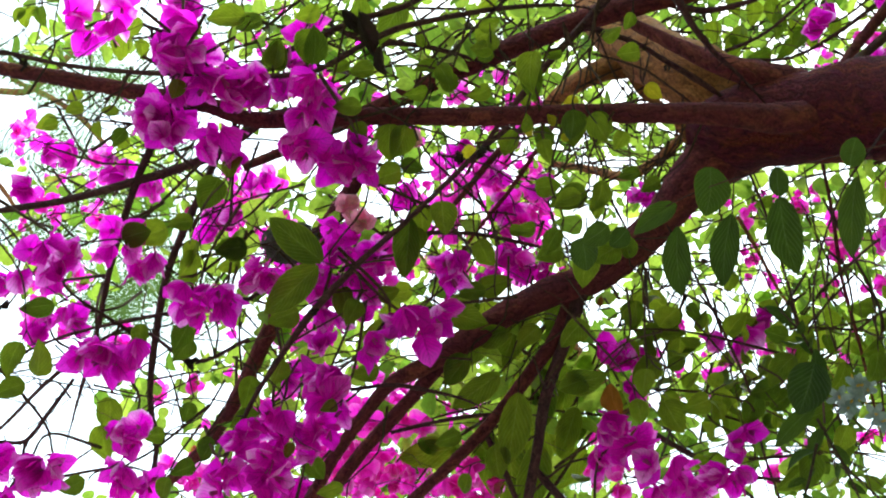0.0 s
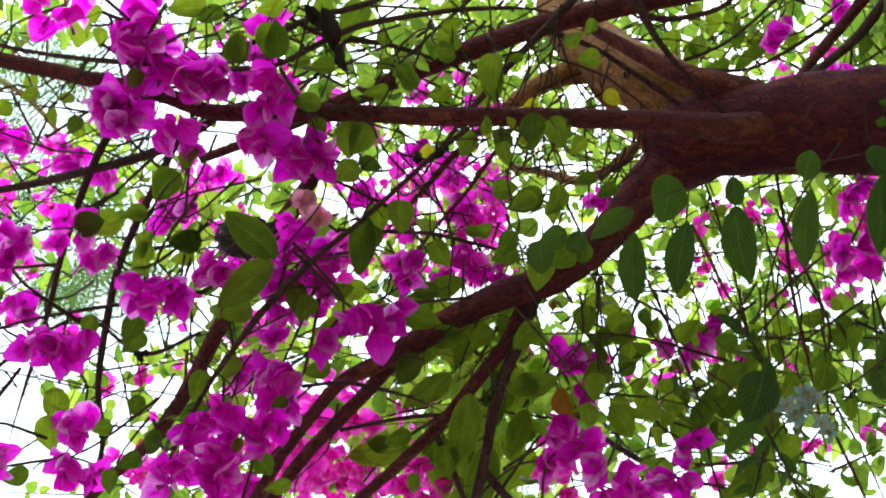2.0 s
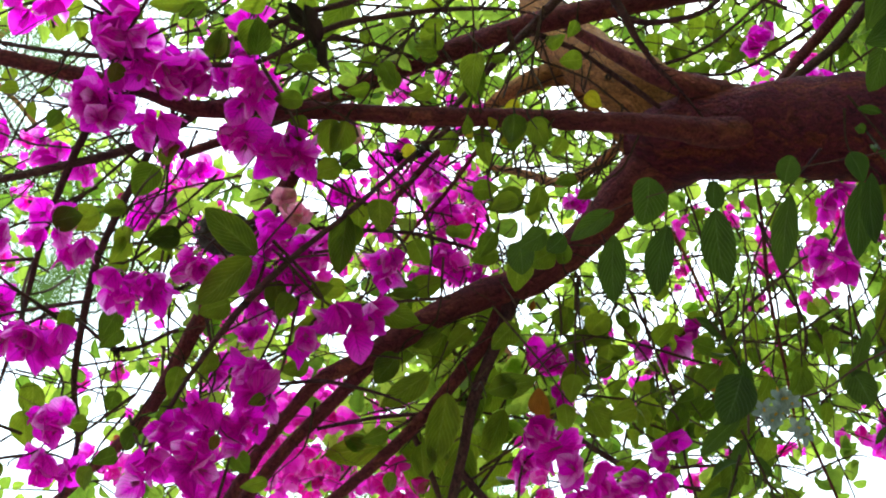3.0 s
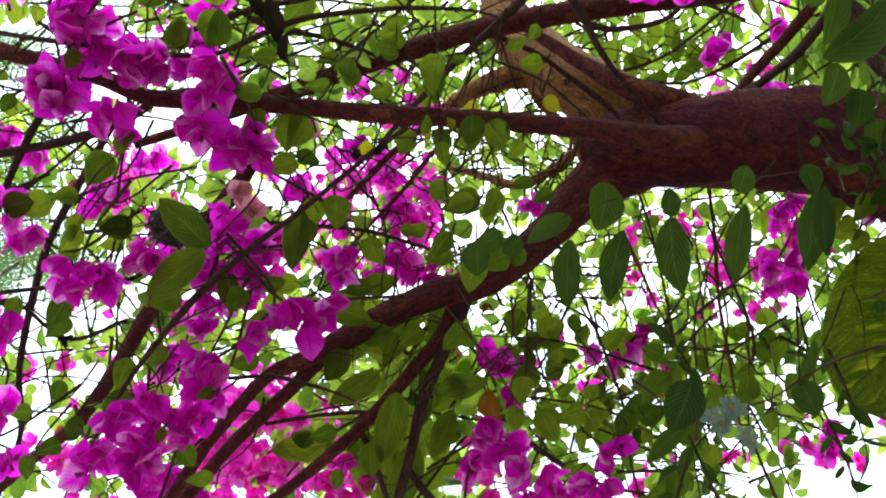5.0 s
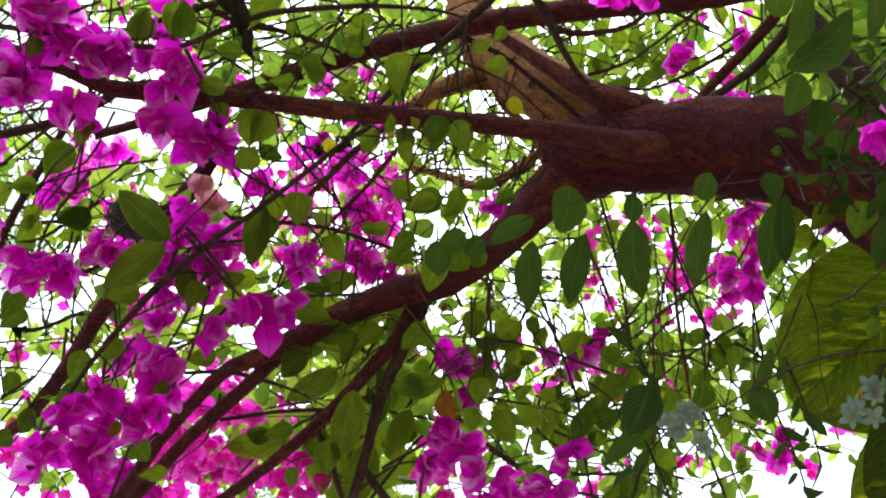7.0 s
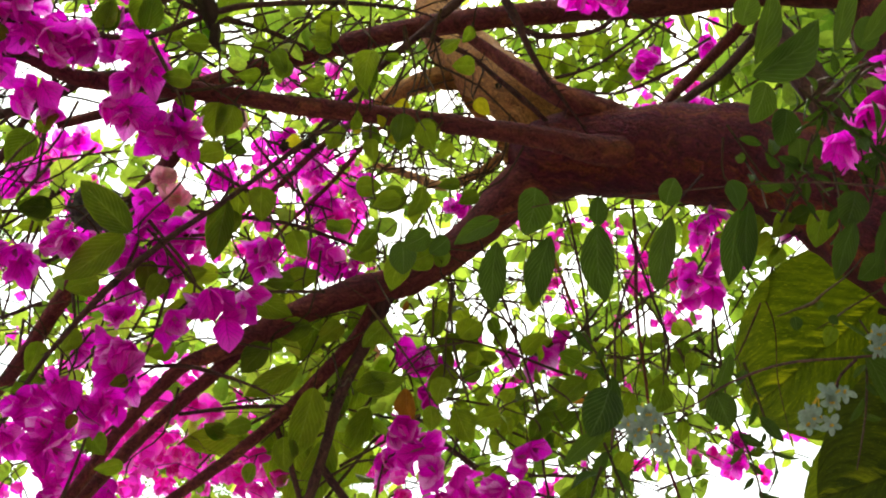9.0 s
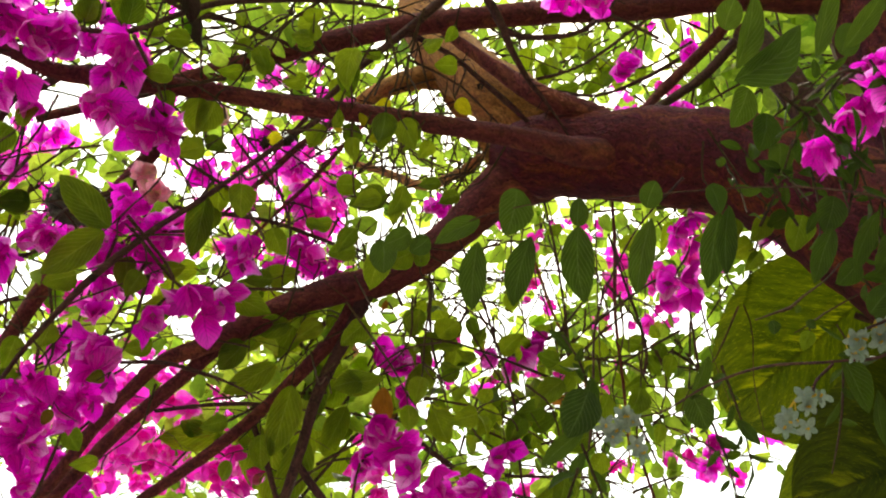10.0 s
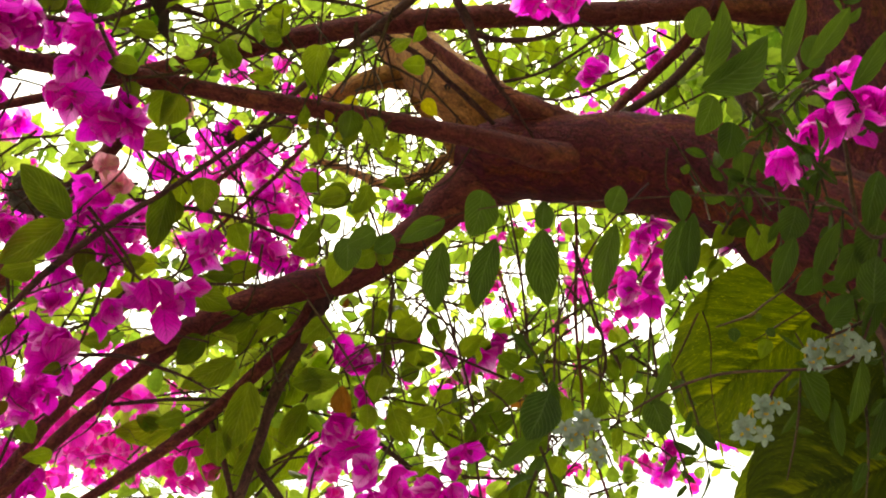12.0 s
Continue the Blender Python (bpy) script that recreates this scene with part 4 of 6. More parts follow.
for row in (
        (0.168, 1.161, 2.432, 0.059, 10, 0),
        (0.148, 1.165, 2.427, 0.04, 200, 0),
        (0.231, 1.149, 2.415, 0.036, 260, 0),
        (0.267, 1.192, 2.397, 0.046, 300, 0),
        (0.293, 1.183, 2.407, 0.04, 200, 0),
        (0.217, 1.139, 2.366, 0.038, 280, 0),
        (0.289, 1.213, 2.494, 0.033, 30, 0),
        (0.313, 1.236, 2.542, 0.029, 170, 0),
        (0.337, 1.381, 2.456, 0.027, 10, 0),
        (0.083, 1.267, 2.433, 0.091, 260, 0),
        (0.038, 1.235, 2.469, 0.073, 215, 0),
        (0.01, 1.237, 2.497, 0.057, 230, 0),
        (0.002, 1.276, 2.423, 0.039, 200, 0),
        (0.053, 1.225, 2.541, 0.06, 200, 0),
        (0.104, 1.225, 2.54, 0.047, 220, 0),
        (0.065, 1.295, 2.402, 0.049, 280, 0),):
    tree_leaf(*row)
for row in (
        (0.023, 1.314, 2.381, 0.035, 250, 0),
        (-0.096, 1.155, 2.439, 0.04, 200, 0),
        (-0.104, 1.062, 2.453, 0.035, 240, 0),
        (-0.068, 1.093, 2.448, 0.032, 200, 0),
        (-0.183, 1.079, 2.463, 0.039, 200, 0),
        (-0.193, 1.138, 2.427, 0.036, 250, 0),
        (-0.229, 1.172, 2.42, 0.046, 260, 0),
        (-0.232, 1.175, 2.386, 0.039, 200, 0),
        (-0.314, 1.16, 2.478, 0.04, 230, 0),
        (-0.312, 1.15, 2.504, 0.03, 150, 0),
        (-0.318, 1.251, 2.451, 0.028, 250, 0),
        (-0.38, 1.195, 2.514, 0.028, 120, 0),
        (-0.411, 1.239, 2.435, 0.055, 260, 0),
        (-0.418, 1.262, 2.409, 0.055, 270, 0),
        (-0.409, 1.228, 2.477, 0.035, 240, 0),
        (-0.315, 1.193, 2.305, 0.038, 250, 0),):
    tree_leaf(*row)
for row in (
        (-0.313, 1.246, 2.367, 0.033, 200, 0),
        (-0.36, 1.27, 2.43, 0.028, 190, 0),
        (-0.17, 1.13, 2.316, 0.022, 250, 0),
        (-0.127, 1.098, 2.352, 0.022, 200, 0),
        (-0.144, 1.177, 2.323, 0.035, 300, 0),
        (-0.135, 1.229, 2.325, 0.036, 200, 0),
        (-0.282, 1.215, 2.371, 0.04, 240, 0),
        (-0.435, 1.224, 2.332, 0.039, 200, 0),
        (0.41, 1.259, 2.352, 0.047, 220, 0),
        (0.424, 1.237, 2.347, 0.053, 260, 0),
        (0.547, 1.232, 2.592, 0.033, 190, 0),
        (0.424, 1.163, 2.489, 0.048, 200, 0),
        (0.403, 1.19, 2.459, 0.054, 230, 0),
        (0.408, 1.19, 2.519, 0.035, 160, 0),
        (0.452, 1.15, 2.414, 0.052, 240, 0),
        (0.487, 1.127, 2.411, 0.052, 260, 0),):
    tree_leaf(*row)
for row in (
        (0.393, 1.237, 2.467, 0.042, 200, 0),
        (0.4, 1.301, 2.695, 0.032, 260, 0),
        (0.526, 1.158, 2.705, 0.03, 200, 0),
        (0.578, 1.133, 2.703, 0.045, 250, 0),
        (0.448, 1.228, 2.777, 0.032, 200, 0),
        (0.379, 1.255, 2.447, 0.042, 250, 0),
        (0.432, 1.193, 2.396, 0.053, 200, 0),
        (0.458, 1.194, 2.365, 0.039, 250, 0),
        (0.548, 1.237, 3.218, 0.052, 280, 0),
        (0.585, 1.249, 3.203, 0.06, 100, 0),
        (0.613, 1.259, 3.193, 0.065, 260, 0),
        (0.492, 1.258, 3.194, 0.052, 80, 0),
        (0.52, 1.283, 3.166, 0.047, 200, 0),
        (0.676, 1.232, 3.038, 0.044, 180, 0),
        (0.566, 1.277, 3.172, 0.047, 230, 0),
        (0.473, 1.277, 3.173, 0.056, 260, 0),):
    tree_leaf(*row)
for row in (
        (-0.646, 1.169, 3.144, 0.042, 60, 0),
        (-0.624, 1.172, 3.14, 0.039, 290, 0),
        (-0.5, 1.205, 3.103, 0.044, 260, 0),
        (-0.482, 1.184, 3.126, 0.039, 240, 0),
        (-0.347, 1.007, 2.874, 0.03, 250, 0),
        (-0.469, 1.208, 3.1, 0.039, 280, 0),
        (-0.663, 1.171, 3.141, 0.035, 220, 0),
        (-0.546, 1.191, 2.969, 0.033, 200, 0),):
    tree_leaf(*row)
for row in (
        (0.720, 1.332, 2.497, 0.027, 14.2, 0),
        (0.522, 1.192, 2.559, 0.036, 179.2, 0),
        (0.542, 1.126, 2.474, 0.033, 259.2, 0),
        (0.504, 1.149, 2.460, 0.033, 209.2, 0),
        (0.606, 0.924, 2.374, 0.024, 259.2, 0),
        (0.543, 1.111, 2.415, 0.035, 249.2, 0),
        (0.545, 1.076, 2.377, 0.039, 299.2, 0),
        (0.541, 1.183, 2.412, 0.031, 269.2, 0),
        (0.478, 1.253, 2.384, 0.035, 259.2, 0),
        (0.425, 1.244, 2.558, 0.037, 209.2, 0),
        (0.426, 1.185, 2.473, 0.032, 239.2, 0),
        (0.605, 0.884, 2.493, 0.044, 269.2, 0),
        (0.5, 1.208, 3.178, 0.047, 269.2, 0),
        (0.54, 1.217, 3.157, 0.052, 264.2, 0),
        (0.47, 1.202, 3.192, 0.041, 289.2, 0),
        (0.571, 1.229, 3.136, 0.037, 239.2, 0),):
    tree_leaf(*row)
for row in (
        (0.624, 1.21, 3.143, 0.041, 264.2, 0),
        (0.655, 1.137, 3.184, 0.037, 279.2, 0),
        (0.689, 1.129, 3.031, 0.035, 254.2, 0),
        (0.439, 1.235, 3.165, 0.041, 274.2, 0),):
    tree_leaf(*row)
for row in (
        (0.093, 1.346, 2.634, 0.093, 250, 0),
        (0.135, 1.393, 2.565, 0.085, 270, 0),
        (0.064, 1.445, 2.494, 0.101, 280, 0),
        (0.117, 1.454, 2.473, 0.105, 258, 0),
        (0.156, 1.353, 2.618, 0.073, 230, 0),
        (0.028, 1.360, 2.620, 0.081, 210, 0),
        (-0.022, 1.437, 2.508, 0.089, 190, 0),
        (0.169, 1.416, 2.525, 0.073, 250, 0),
        (0.156, 1.324, 2.655, 0.065, 240, 0),
        (0.046, 1.343, 2.641, 0.073, 25, 0),
        (0.019, 1.321, 2.670, 0.065, 190, 0),
        (0.075, 1.300, 2.693, 0.060, 10, 0),
        (-0.076, 1.334, 2.651, 0.065, 260, 0),
        (-0.112, 1.099, 2.492, 0.051, 285, 0),
        (-0.080, 1.120, 2.470, 0.044, 200, 0),
        (-0.068, 1.305, 2.688, 0.053, 180, 0),
        (-0.000, 1.298, 2.697, 0.056, 240, 0),
        (-0.026, 1.038, 2.568, 0.044, 275, 0),
        (-0.036, 1.054, 2.551, 0.040, 255, 0),
        (-0.153, 0.884, 2.701, 0.044, 265, 0),
        (-0.189, 0.886, 2.694, 0.040, 80, 0),
        (-0.247, 0.847, 2.713, 0.051, 180, 0),
        (-0.219, 0.858, 2.710, 0.034, 200, 0),
        (-0.155, 0.854, 2.724, 0.037, 200, 0),
        (-0.334, 1.016, 2.534, 0.042, 200, 0),
        (-0.301, 1.013, 2.548, 0.030, 190, 0),
        (-0.245, 1.042, 2.533, 0.039, 190, 0),
        (-0.288, 1.039, 2.524, 0.034, 250, 0),
        (-0.294, 1.047, 2.513, 0.040, 240, 0),
        (-0.302, 1.099, 2.448, 0.038, 240, 0),
        (-0.343, 1.091, 2.442, 0.035, 270, 0),
        (-0.364, 0.934, 2.606, 0.026, 230, 0),
        (-0.386, 0.924, 2.607, 0.023, 280, 0),
        (-0.436, 0.908, 2.600, 0.024, 200, 0),
        (-0.410, 0.902, 2.618, 0.024, 190, 0),
        (-0.146, 0.960, 2.636, 0.028, 260, 0),
        (-0.100, 0.966, 2.636, 0.030, 260, 0),
        (-0.061, 0.972, 2.633, 0.047, 270, 0),
        (0.058, 0.882, 2.711, 0.027, 100, 0),
        (0.044, 0.890, 2.705, 0.030, 190, 0),
        (0.005, 0.915, 2.686, 0.032, 300, 0),
        (-0.118, 0.904, 2.689, 0.027, 200, 0),
        (-0.093, 0.908, 2.688, 0.030, 190, 0),
        ):
    tree_leaf(*row)
for row in (
        (-0.289, 0.849, 2.649, 0.030, 6, 0),
        (-0.275, 0.874, 2.632, 0.024, 5, 0),
        (-0.237, 0.889, 2.629, 0.014, 2, 0),
        (-0.215, 0.884, 2.637, 0.016, 3, 0),
        (-0.323, 0.896, 2.598, 0.020, 4, 0),
        (-0.301, 0.911, 2.592, 0.016, 3, 0),
        (-0.408, 0.984, 2.477, 0.018, 3, 0),
        (-0.422, 0.993, 2.460, 0.018, 3, 0),
        (-0.141, 0.898, 2.638, 0.020, 4, 0),
        (-0.154, 0.914, 2.623, 0.020, 3, 0),
        ):
    flower_cluster(tree, *row)
# second layer of leaves, added behind the large ones to darken them
for row in (
        (0.104, 1.502, 2.657, 0.118, 265, 0),
        (0.136, 1.547, 2.586, 0.113, 255, 0),
        (0.098, 1.575, 2.546, 0.113, 275, 0),
        (0.152, 1.470, 2.696, 0.096, 240, 0),
        (0.180, 1.498, 2.653, 0.083, 260, 0),
        (0.181, 1.562, 2.556, 0.083, 230, 0),
        (0.063, 1.437, 2.747, 0.087, 20, 0),
        (0.119, 1.436, 2.745, 0.087, 205, 0),
        ):
    tree_leaf(*row)
for row in (
        (0.146, 1.043, 2.611, 0.055, 200, 0),
        (0.184, 1.041, 2.607, 0.046, 255, 0),
        (0.129, 1.081, 2.572, 0.042, 240, 0),
        (0.154, 0.987, 2.665, 0.046, 268, 0),
        (0.184, 0.984, 2.663, 0.051, 262, 0),
        (0.121, 0.996, 2.661, 0.040, 265, 0),
        (0.109, 0.947, 2.706, 0.050, 275, 0),
        (0.005, 0.941, 2.716, 0.030, 300, 0),
        (0.059, 0.892, 2.754, 0.032, 20, 0),
        (0.095, 1.071, 2.588, 0.033, 190, 0),
        (0.201, 0.895, 2.736, 0.028, 30, 0),
        (0.042, 0.956, 2.703, 0.035, 200, 0),
        (-0.032, 0.956, 2.703, 0.033, 195, 0),
        (0.088, 1.110, 2.777, 0.038, 250, 0),
        (0.243, 1.129, 2.736, 0.034, 190, 0),
        (0.272, 1.136, 2.722, 0.031, 210, 0),
        (0.232, 1.098, 2.768, 0.031, 240, 0),
        ):
    tree_leaf(*row)
for row in (
        (0.629, 0.997, 2.601, 0.046, 259.2, 0),
        (0.613, 1.020, 2.589, 0.040, 219.2, 0),
        (0.647, 0.979, 2.607, 0.034, 214.2, 0),
        (0.600, 1.010, 2.606, 0.038, 274.2, 0),
        (0.629, 1.024, 2.574, 0.032, 244.2, 0),
        (0.572, 1.025, 2.608, 0.034, 214.2, 0),
        ):
    tree_leaf(*row)
for row in (
        (0.676, 1.034, 2.643, 0.010, 2, 0),
        (0.456, 0.608, 2.319, 0.014, 2, 0),
        (0.495, 0.558, 2.332, 0.016, 3, 0),
        ):
    flower_cluster(tree, *row)
for row in (
        # a leaf lit from behind: the yellow puts that light into its colour
        (0.299, 1.130, 2.902, 0.032, 319.2, 0),
        (0.032, 1.11, 2.759, 0.027, 225, 0),
        (0.158, 0.999, 2.733, 0.022, 200, 0),
        (0.127, 0.959, 2.658, 0.017, 120, 0),
        (0.144, 0.971, 2.644, 0.016, 60, 0),
        (0.101, 0.969, 2.647, 0.017, 300, 0),):
    aged_leaf(*row, YELLOW_MESH)
for row in (
        (0.211, 1.248, 2.455, 0.053, 285, 0),
        (0.486, 1.39, 2.596, 0.032, 200, 0),
        (0.466, 1.375, 2.612, 0.021, 120, 0),
        (0.201, 1.209, 2.589, 0.017, 80, 0),):
    aged_leaf(*row, RUSSET_MESH)



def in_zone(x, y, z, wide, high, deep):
    return Vector((x, y, z)) + VIEW_RIGHT * rng.uniform(-wide, wide) + VIEW_UP * rng.uniform(-high, high) + VIEW_AHEAD * rng.uniform(-deep, deep)


def thicket(x, y, z, wide, high, deep, count):
    """Leafy sprays: each a thin bent shoot with leaves to either side."""
    for _ in range(int(count)):
        c = in_zone(x, y, z, wide, high, deep)
        d = any_turn(rng, 1.0, VIEW_RIGHT * rng.choice((-1, 1)) * 0.7 + Vector((0, 0, -0.3)))
        length = rng.uniform(0.16, 0.34)
        a, b = c - d * length / 2, c + d * length / 2 + Vector((0, 0, -0.04))
        mid = c + any_turn(rng, 1, d) * 0.02
        twigs.add(*tube_arrays([(*a, 0.0028), (*mid, 0.002), (*b, 0.001)], 3, 4))
        for k in range(rng.randint(9, 14)):
            s = (k + rng.random()) / 14
            at = a.lerp(mid, min(1, s * 2)) if s < 0.5 else mid.lerp(b, s * 2 - 1)
            out = any_turn(rng, 0.8, d.cross(VIEW_AHEAD) * (1 if k % 2 else -1) + Vector((0, 0, -0.35)))
            face = any_turn(rng, 1.25, Vector((0, 0, -1)) - VIEW_AHEAD * 0.5)
            size = rng.uniform(0.026, 0.050)
            if deep < 0.16 and len(near_leaves) < 110:
                near_leaves.append(mesh_object("leaf", rng.choice(LEAF_MESHES), None, tree))
                near_leaves[-1].matrix_basis = Matrix.Translation(at + out * 0.008) @ frame_of(out, face) @ Matrix.Scale(size, 4)
                continue
            foliage.piece(rng.choice(SMALL_LEAVES), Matrix.Translation(at + out * 0.008) @ frame_of(out, face) @ Matrix.Scale(size, 4))


def blossom_zone(x, y, z, wide, high, deep, count):
    for _ in range(int(count)):
        c = in_zone(x, y, z, wide, high, deep)
        for _ in range(rng.randint(3, 7)):
            at = c + any_turn(rng, 1.0, VIEW_UP * 0.01) * rng.uniform(0, 0.05)
            axis = any_turn(rng, 0.95, -VIEW_AHEAD + Vector((0, 0, -0.3)))
            for m in flower_turns(rng, axis, at, rng.uniform(0.017, 0.030)):
                blossom.piece(rng.choice(SMALL_BRACTS), m)


def tangle(x, y, z, wide, high, deep, count):
    """Bare thin shoots that cross one another."""
    for _ in range(int(count)):
        c = in_zone(x, y, z, wide, high, deep)
        d = any_turn(rng, 0.9, VIEW_RIGHT * 0.8 + VIEW_UP * rng.uniform(-0.2, 0.9))
        length, r = rng.uniform(0.12, 0.42), rng.uniform(0.0006, 0.0016)
        a, b = c - d * length / 2, c + d * length / 2
        bend = any_turn(rng, 1, VIEW_UP) * length * 0.12
        kinks = [any_turn(rng, 3.0, VIEW_UP) * length * 0.035 for _ in range(4)]
        line = [(*a, r * 1.3)] + [(*(a.lerp(b, k / 5) + bend * math.sin(math.pi * k / 5) + kinks[k - 1]), r * (1.3 - 0.14 * k)) for k in range(1, 5)]
        twigs.add(*tube_arrays(line + [(*(b - bend * 0.4), r * 0.5)], 2, 4))
        for _ in range(rng.randint(0, 3)):
            p = a.lerp(b, rng.random()) + bend * 0.4
            q = p + any_turn(rng, 0.8, d) * rng.uniform(0.03, 0.10)
            twigs.add(*tube_arrays([(*p, r * 0.7), (*((p + q) / 2 + bend * 0.1), r * 0.6), (*q, r * 0.4)], 2, 4))


for row in (
        (-0.727, 1.503, 3.52, 0.145, 0.067, 0.4, 6),
        (-0.327, 1.449, 3.43, 0.155, 0.075, 0.5, 14),
        (-0.001, 1.398, 3.337, 0.184, 0.087, 0.4, 18),
        (0.417, 1.823, 3.913, 0.175, 0.081, 0.4, 11),
        (0.69, 1.51, 3.512, 0.189, 0.067, 0.4, 16),
        (-0.805, 1.983, 3.583, 0.215, 0.124, 0.4, 8),
        (-0.365, 1.823, 3.312, 0.174, 0.105, 0.5, 20),
        (-0.003, 1.781, 3.509, 0.218, 0.103, 0.5, 16),
        (0.019, 1.841, 3.292, 0.209, 0.105, 0.5, 15),
        (0.392, 1.919, 3.505, 0.17, 0.119, 0.4, 8),
        (-0.796, 1.914, 3.21, 0.116, 0.105, 0.4, 5),
        (-0.497, 1.928, 3.044, 0.156, 0.078, 0.4, 2),
        (-0.554, 1.87, 2.809, 0.087, 0.103, 0.4, 3),
        (-0.408, 1.919, 2.904, 0.08, 0.096, 0.3, 4),):
    thicket(*row)
for row in (
        (-0.182, 2.08, 3.024, 0.174, 0.187, 0.5, 26),
        (-0.276, 2.149, 2.947, 0.174, 0.093, 0.4, 5),
        (0.05, 2.155, 2.941, 0.151, 0.087, 0.3, 5),
        (0.073, 1.944, 2.876, 0.166, 0.129, 0.4, 26),
        (0.168, 1.764, 2.928, 0.133, 0.082, 0.3, 12),
        (0.402, 1.888, 3.089, 0.117, 0.145, 0.4, 10),
        (0.428, 2.049, 2.909, 0.179, 0.107, 0.4, 14),
        (0.727, 1.852, 3.279, 0.185, 0.116, 0.4, 13),
        (0.672, 1.839, 2.993, 0.165, 0.096, 0.4, 14),
        (0.638, 1.876, 2.802, 0.092, 0.103, 0.3, 11),
        (0.337, 1.426, 2.631, 0.081, 0.098, 0.15, 5),
        (0.527, 1.438, 2.617, 0.109, 0.098, 0.15, 4),
        (0.206, 1.48, 2.57, 0.065, 0.098, 0.1, 3),
        (0.078, 1.499, 2.624, 0.084, 0.135, 0.12, 6),):
    thicket(*row)
for row in (
        (0.176, 1.273, 2.802, 0.081, 0.098, 0.15, 1),
        (-0.027, 1.283, 2.716, 0.087, 0.071, 0.15, 2),
        (-0.209, 1.314, 2.681, 0.079, 0.134, 0.12, 8),
        (-0.082, 1.106, 2.988, 0.098, 0.061, 0.15, 4),):
    thicket(*row)
for row in (
        (0.263, 1.71, 3.746, 0.207, 0.094, 0.4, 11),
        (0.415, 1.781, 3.628, 0.151, 0.163, 0.3, 10),
        (0.749, 1.615, 3.42, 0.058, 0.076, 0.3, 3),
        (0.699, 1.46, 3.451, 0.212, 0.089, 0.3, 10),
        (0.950, 1.816, 3.260, 0.103, 0.145, 0.3, 9),
        (0.879, 1.607, 3.056, 0.086, 0.091, 0.2, 6),
        (0.739, 1.657, 3.226, 0.218, 0.078, 0.3, 12),
        (0.858, 1.736, 3.224, 0.14, 0.105, 0.4, 8),
        (0.807, 1.718, 2.958, 0.096, 0.086, 0.4, 8),
        (0.902, 1.900, 2.881, 0.089, 0.09, 0.4, 6),
        (0.707, 1.883, 2.839, 0.086, 0.076, 0.4, 7),
        (0.913, 1.120, 3.123, 0.153, 0.112, 0.3, 26),
        # dense sprays out of sight behind trunk and marbled leaf, added to shade it
        (1.228, 1.498, 2.617, 0.242, 0.13, 0.3, 40),
        (1.206, 1.434, 2.845, 0.156, 0.117, 0.2, 34),):
    thicket(*row)
for row in (
        (1.212, 1.194, 2.803, 0.133, 0.177, 0.2, 24),
        (0.984, 1.514, 3.126, 0.048, 0.048, 0.3, 5),):
    thicket(*row)
for row in (
        (0.066, 1.416, 2.865, 0.06, 0.04, 0.15, 3),
        (0.128, 1.378, 2.902, 0.05, 0.05, 0.15, 2),
        (0.099, 1.398, 2.808, 0.06, 0.02, 0.1, 3),
        (0.058, 1.365, 2.920, 0.05, 0.03, 0.15, 2),
        (0.014, 1.344, 2.943, 0.06, 0.04, 0.15, 2),
        (-0.039, 1.479, 2.535, 0.05, 0.06, 0.1, 5),
        (-0.103, 1.497, 2.501, 0.05, 0.03, 0.1, 4),
        (-0.068, 1.479, 2.588, 0.04, 0.03, 0.1, 4),
        (0.041, 1.508, 2.487, 0.04, 0.02, 0.1, 4),
        (-0.119, 1.471, 2.540, 0.03, 0.03, 0.1, 2),
        ):
    blossom_zone(*row)
for row in (
        (-0.003, 1.583, 3.281, 0.193, 0.08, 0.3, 16),
        (0.019, 1.841, 3.292, 0.209, 0.105, 0.4, 34),
        (-0.814, 1.841, 3.442, 0.133, 0.115, 0.3, 10),
        (-0.099, 1.865, 2.814, 0.133, 0.114, 0.3, 23),
        (-0.425, 1.977, 2.84, 0.182, 0.076, 0.3, 5),
        (-0.055, 2.15, 2.946, 0.14, 0.093, 0.2, 12),
        (0.089, 1.994, 2.82, 0.096, 0.055, 0.2, 5),
        (-0.075, 1.58, 2.608, 0.069, 0.078, 0.1, 4),
        (-0.456, 1.912, 2.912, 0.128, 0.172, 0.3, 10),
        (-0.228, 1.608, 2.803, 0.056, 0.065, 0.2, 10),
        (0.785, 1.515, 3.507, 0.094, 0.073, 0.3, 5),
        (0.385, 1.852, 2.979, 0.112, 0.075, 0.3, 4),
        (0.704, 1.919, 2.904, 0.133, 0.172, 0.3, 11),
        (-0.321, 1.531, 3.038, 0.103, 0.088, 0.3, 14),):
    blossom_zone(*row)
for row in (
        (-0.7, 1.684, 3.017, 0.102, 0.092, 0.3, 8),
        (-0.258, 1.494, 3.53, 0.167, 0.05, 0.3, 6),
        (0.727, 1.856, 3.275, 0.185, 0.11, 0.4, 12),
        (0.068, 1.715, 2.682, 0.056, 0.075, 0.2, 8),
        (0.374, 1.643, 2.613, 0.15, 0.054, 0.2, 5),
        (-0.085, 1.21, 2.647, 0.022, 0.033, 0.1, 4),):
    blossom_zone(*row)
for row in (
        (0.814, 1.613, 3.069, 0.086, 0.128, 0.3, 14),
        (1.186, 2.383, 3.174, 0.056, 0.078, 0.2, 4),
        (-0.265, 2.017, 2.804, 0.118, 0.097, 0.2, 9),
        (1.065, 1.708, 2.739, 0.046, 0.042, 0.2, 3),
        (0.805, 1.344, 3.517, 0.056, 0.022, 0.2, 4),):
    blossom_zone(*row)
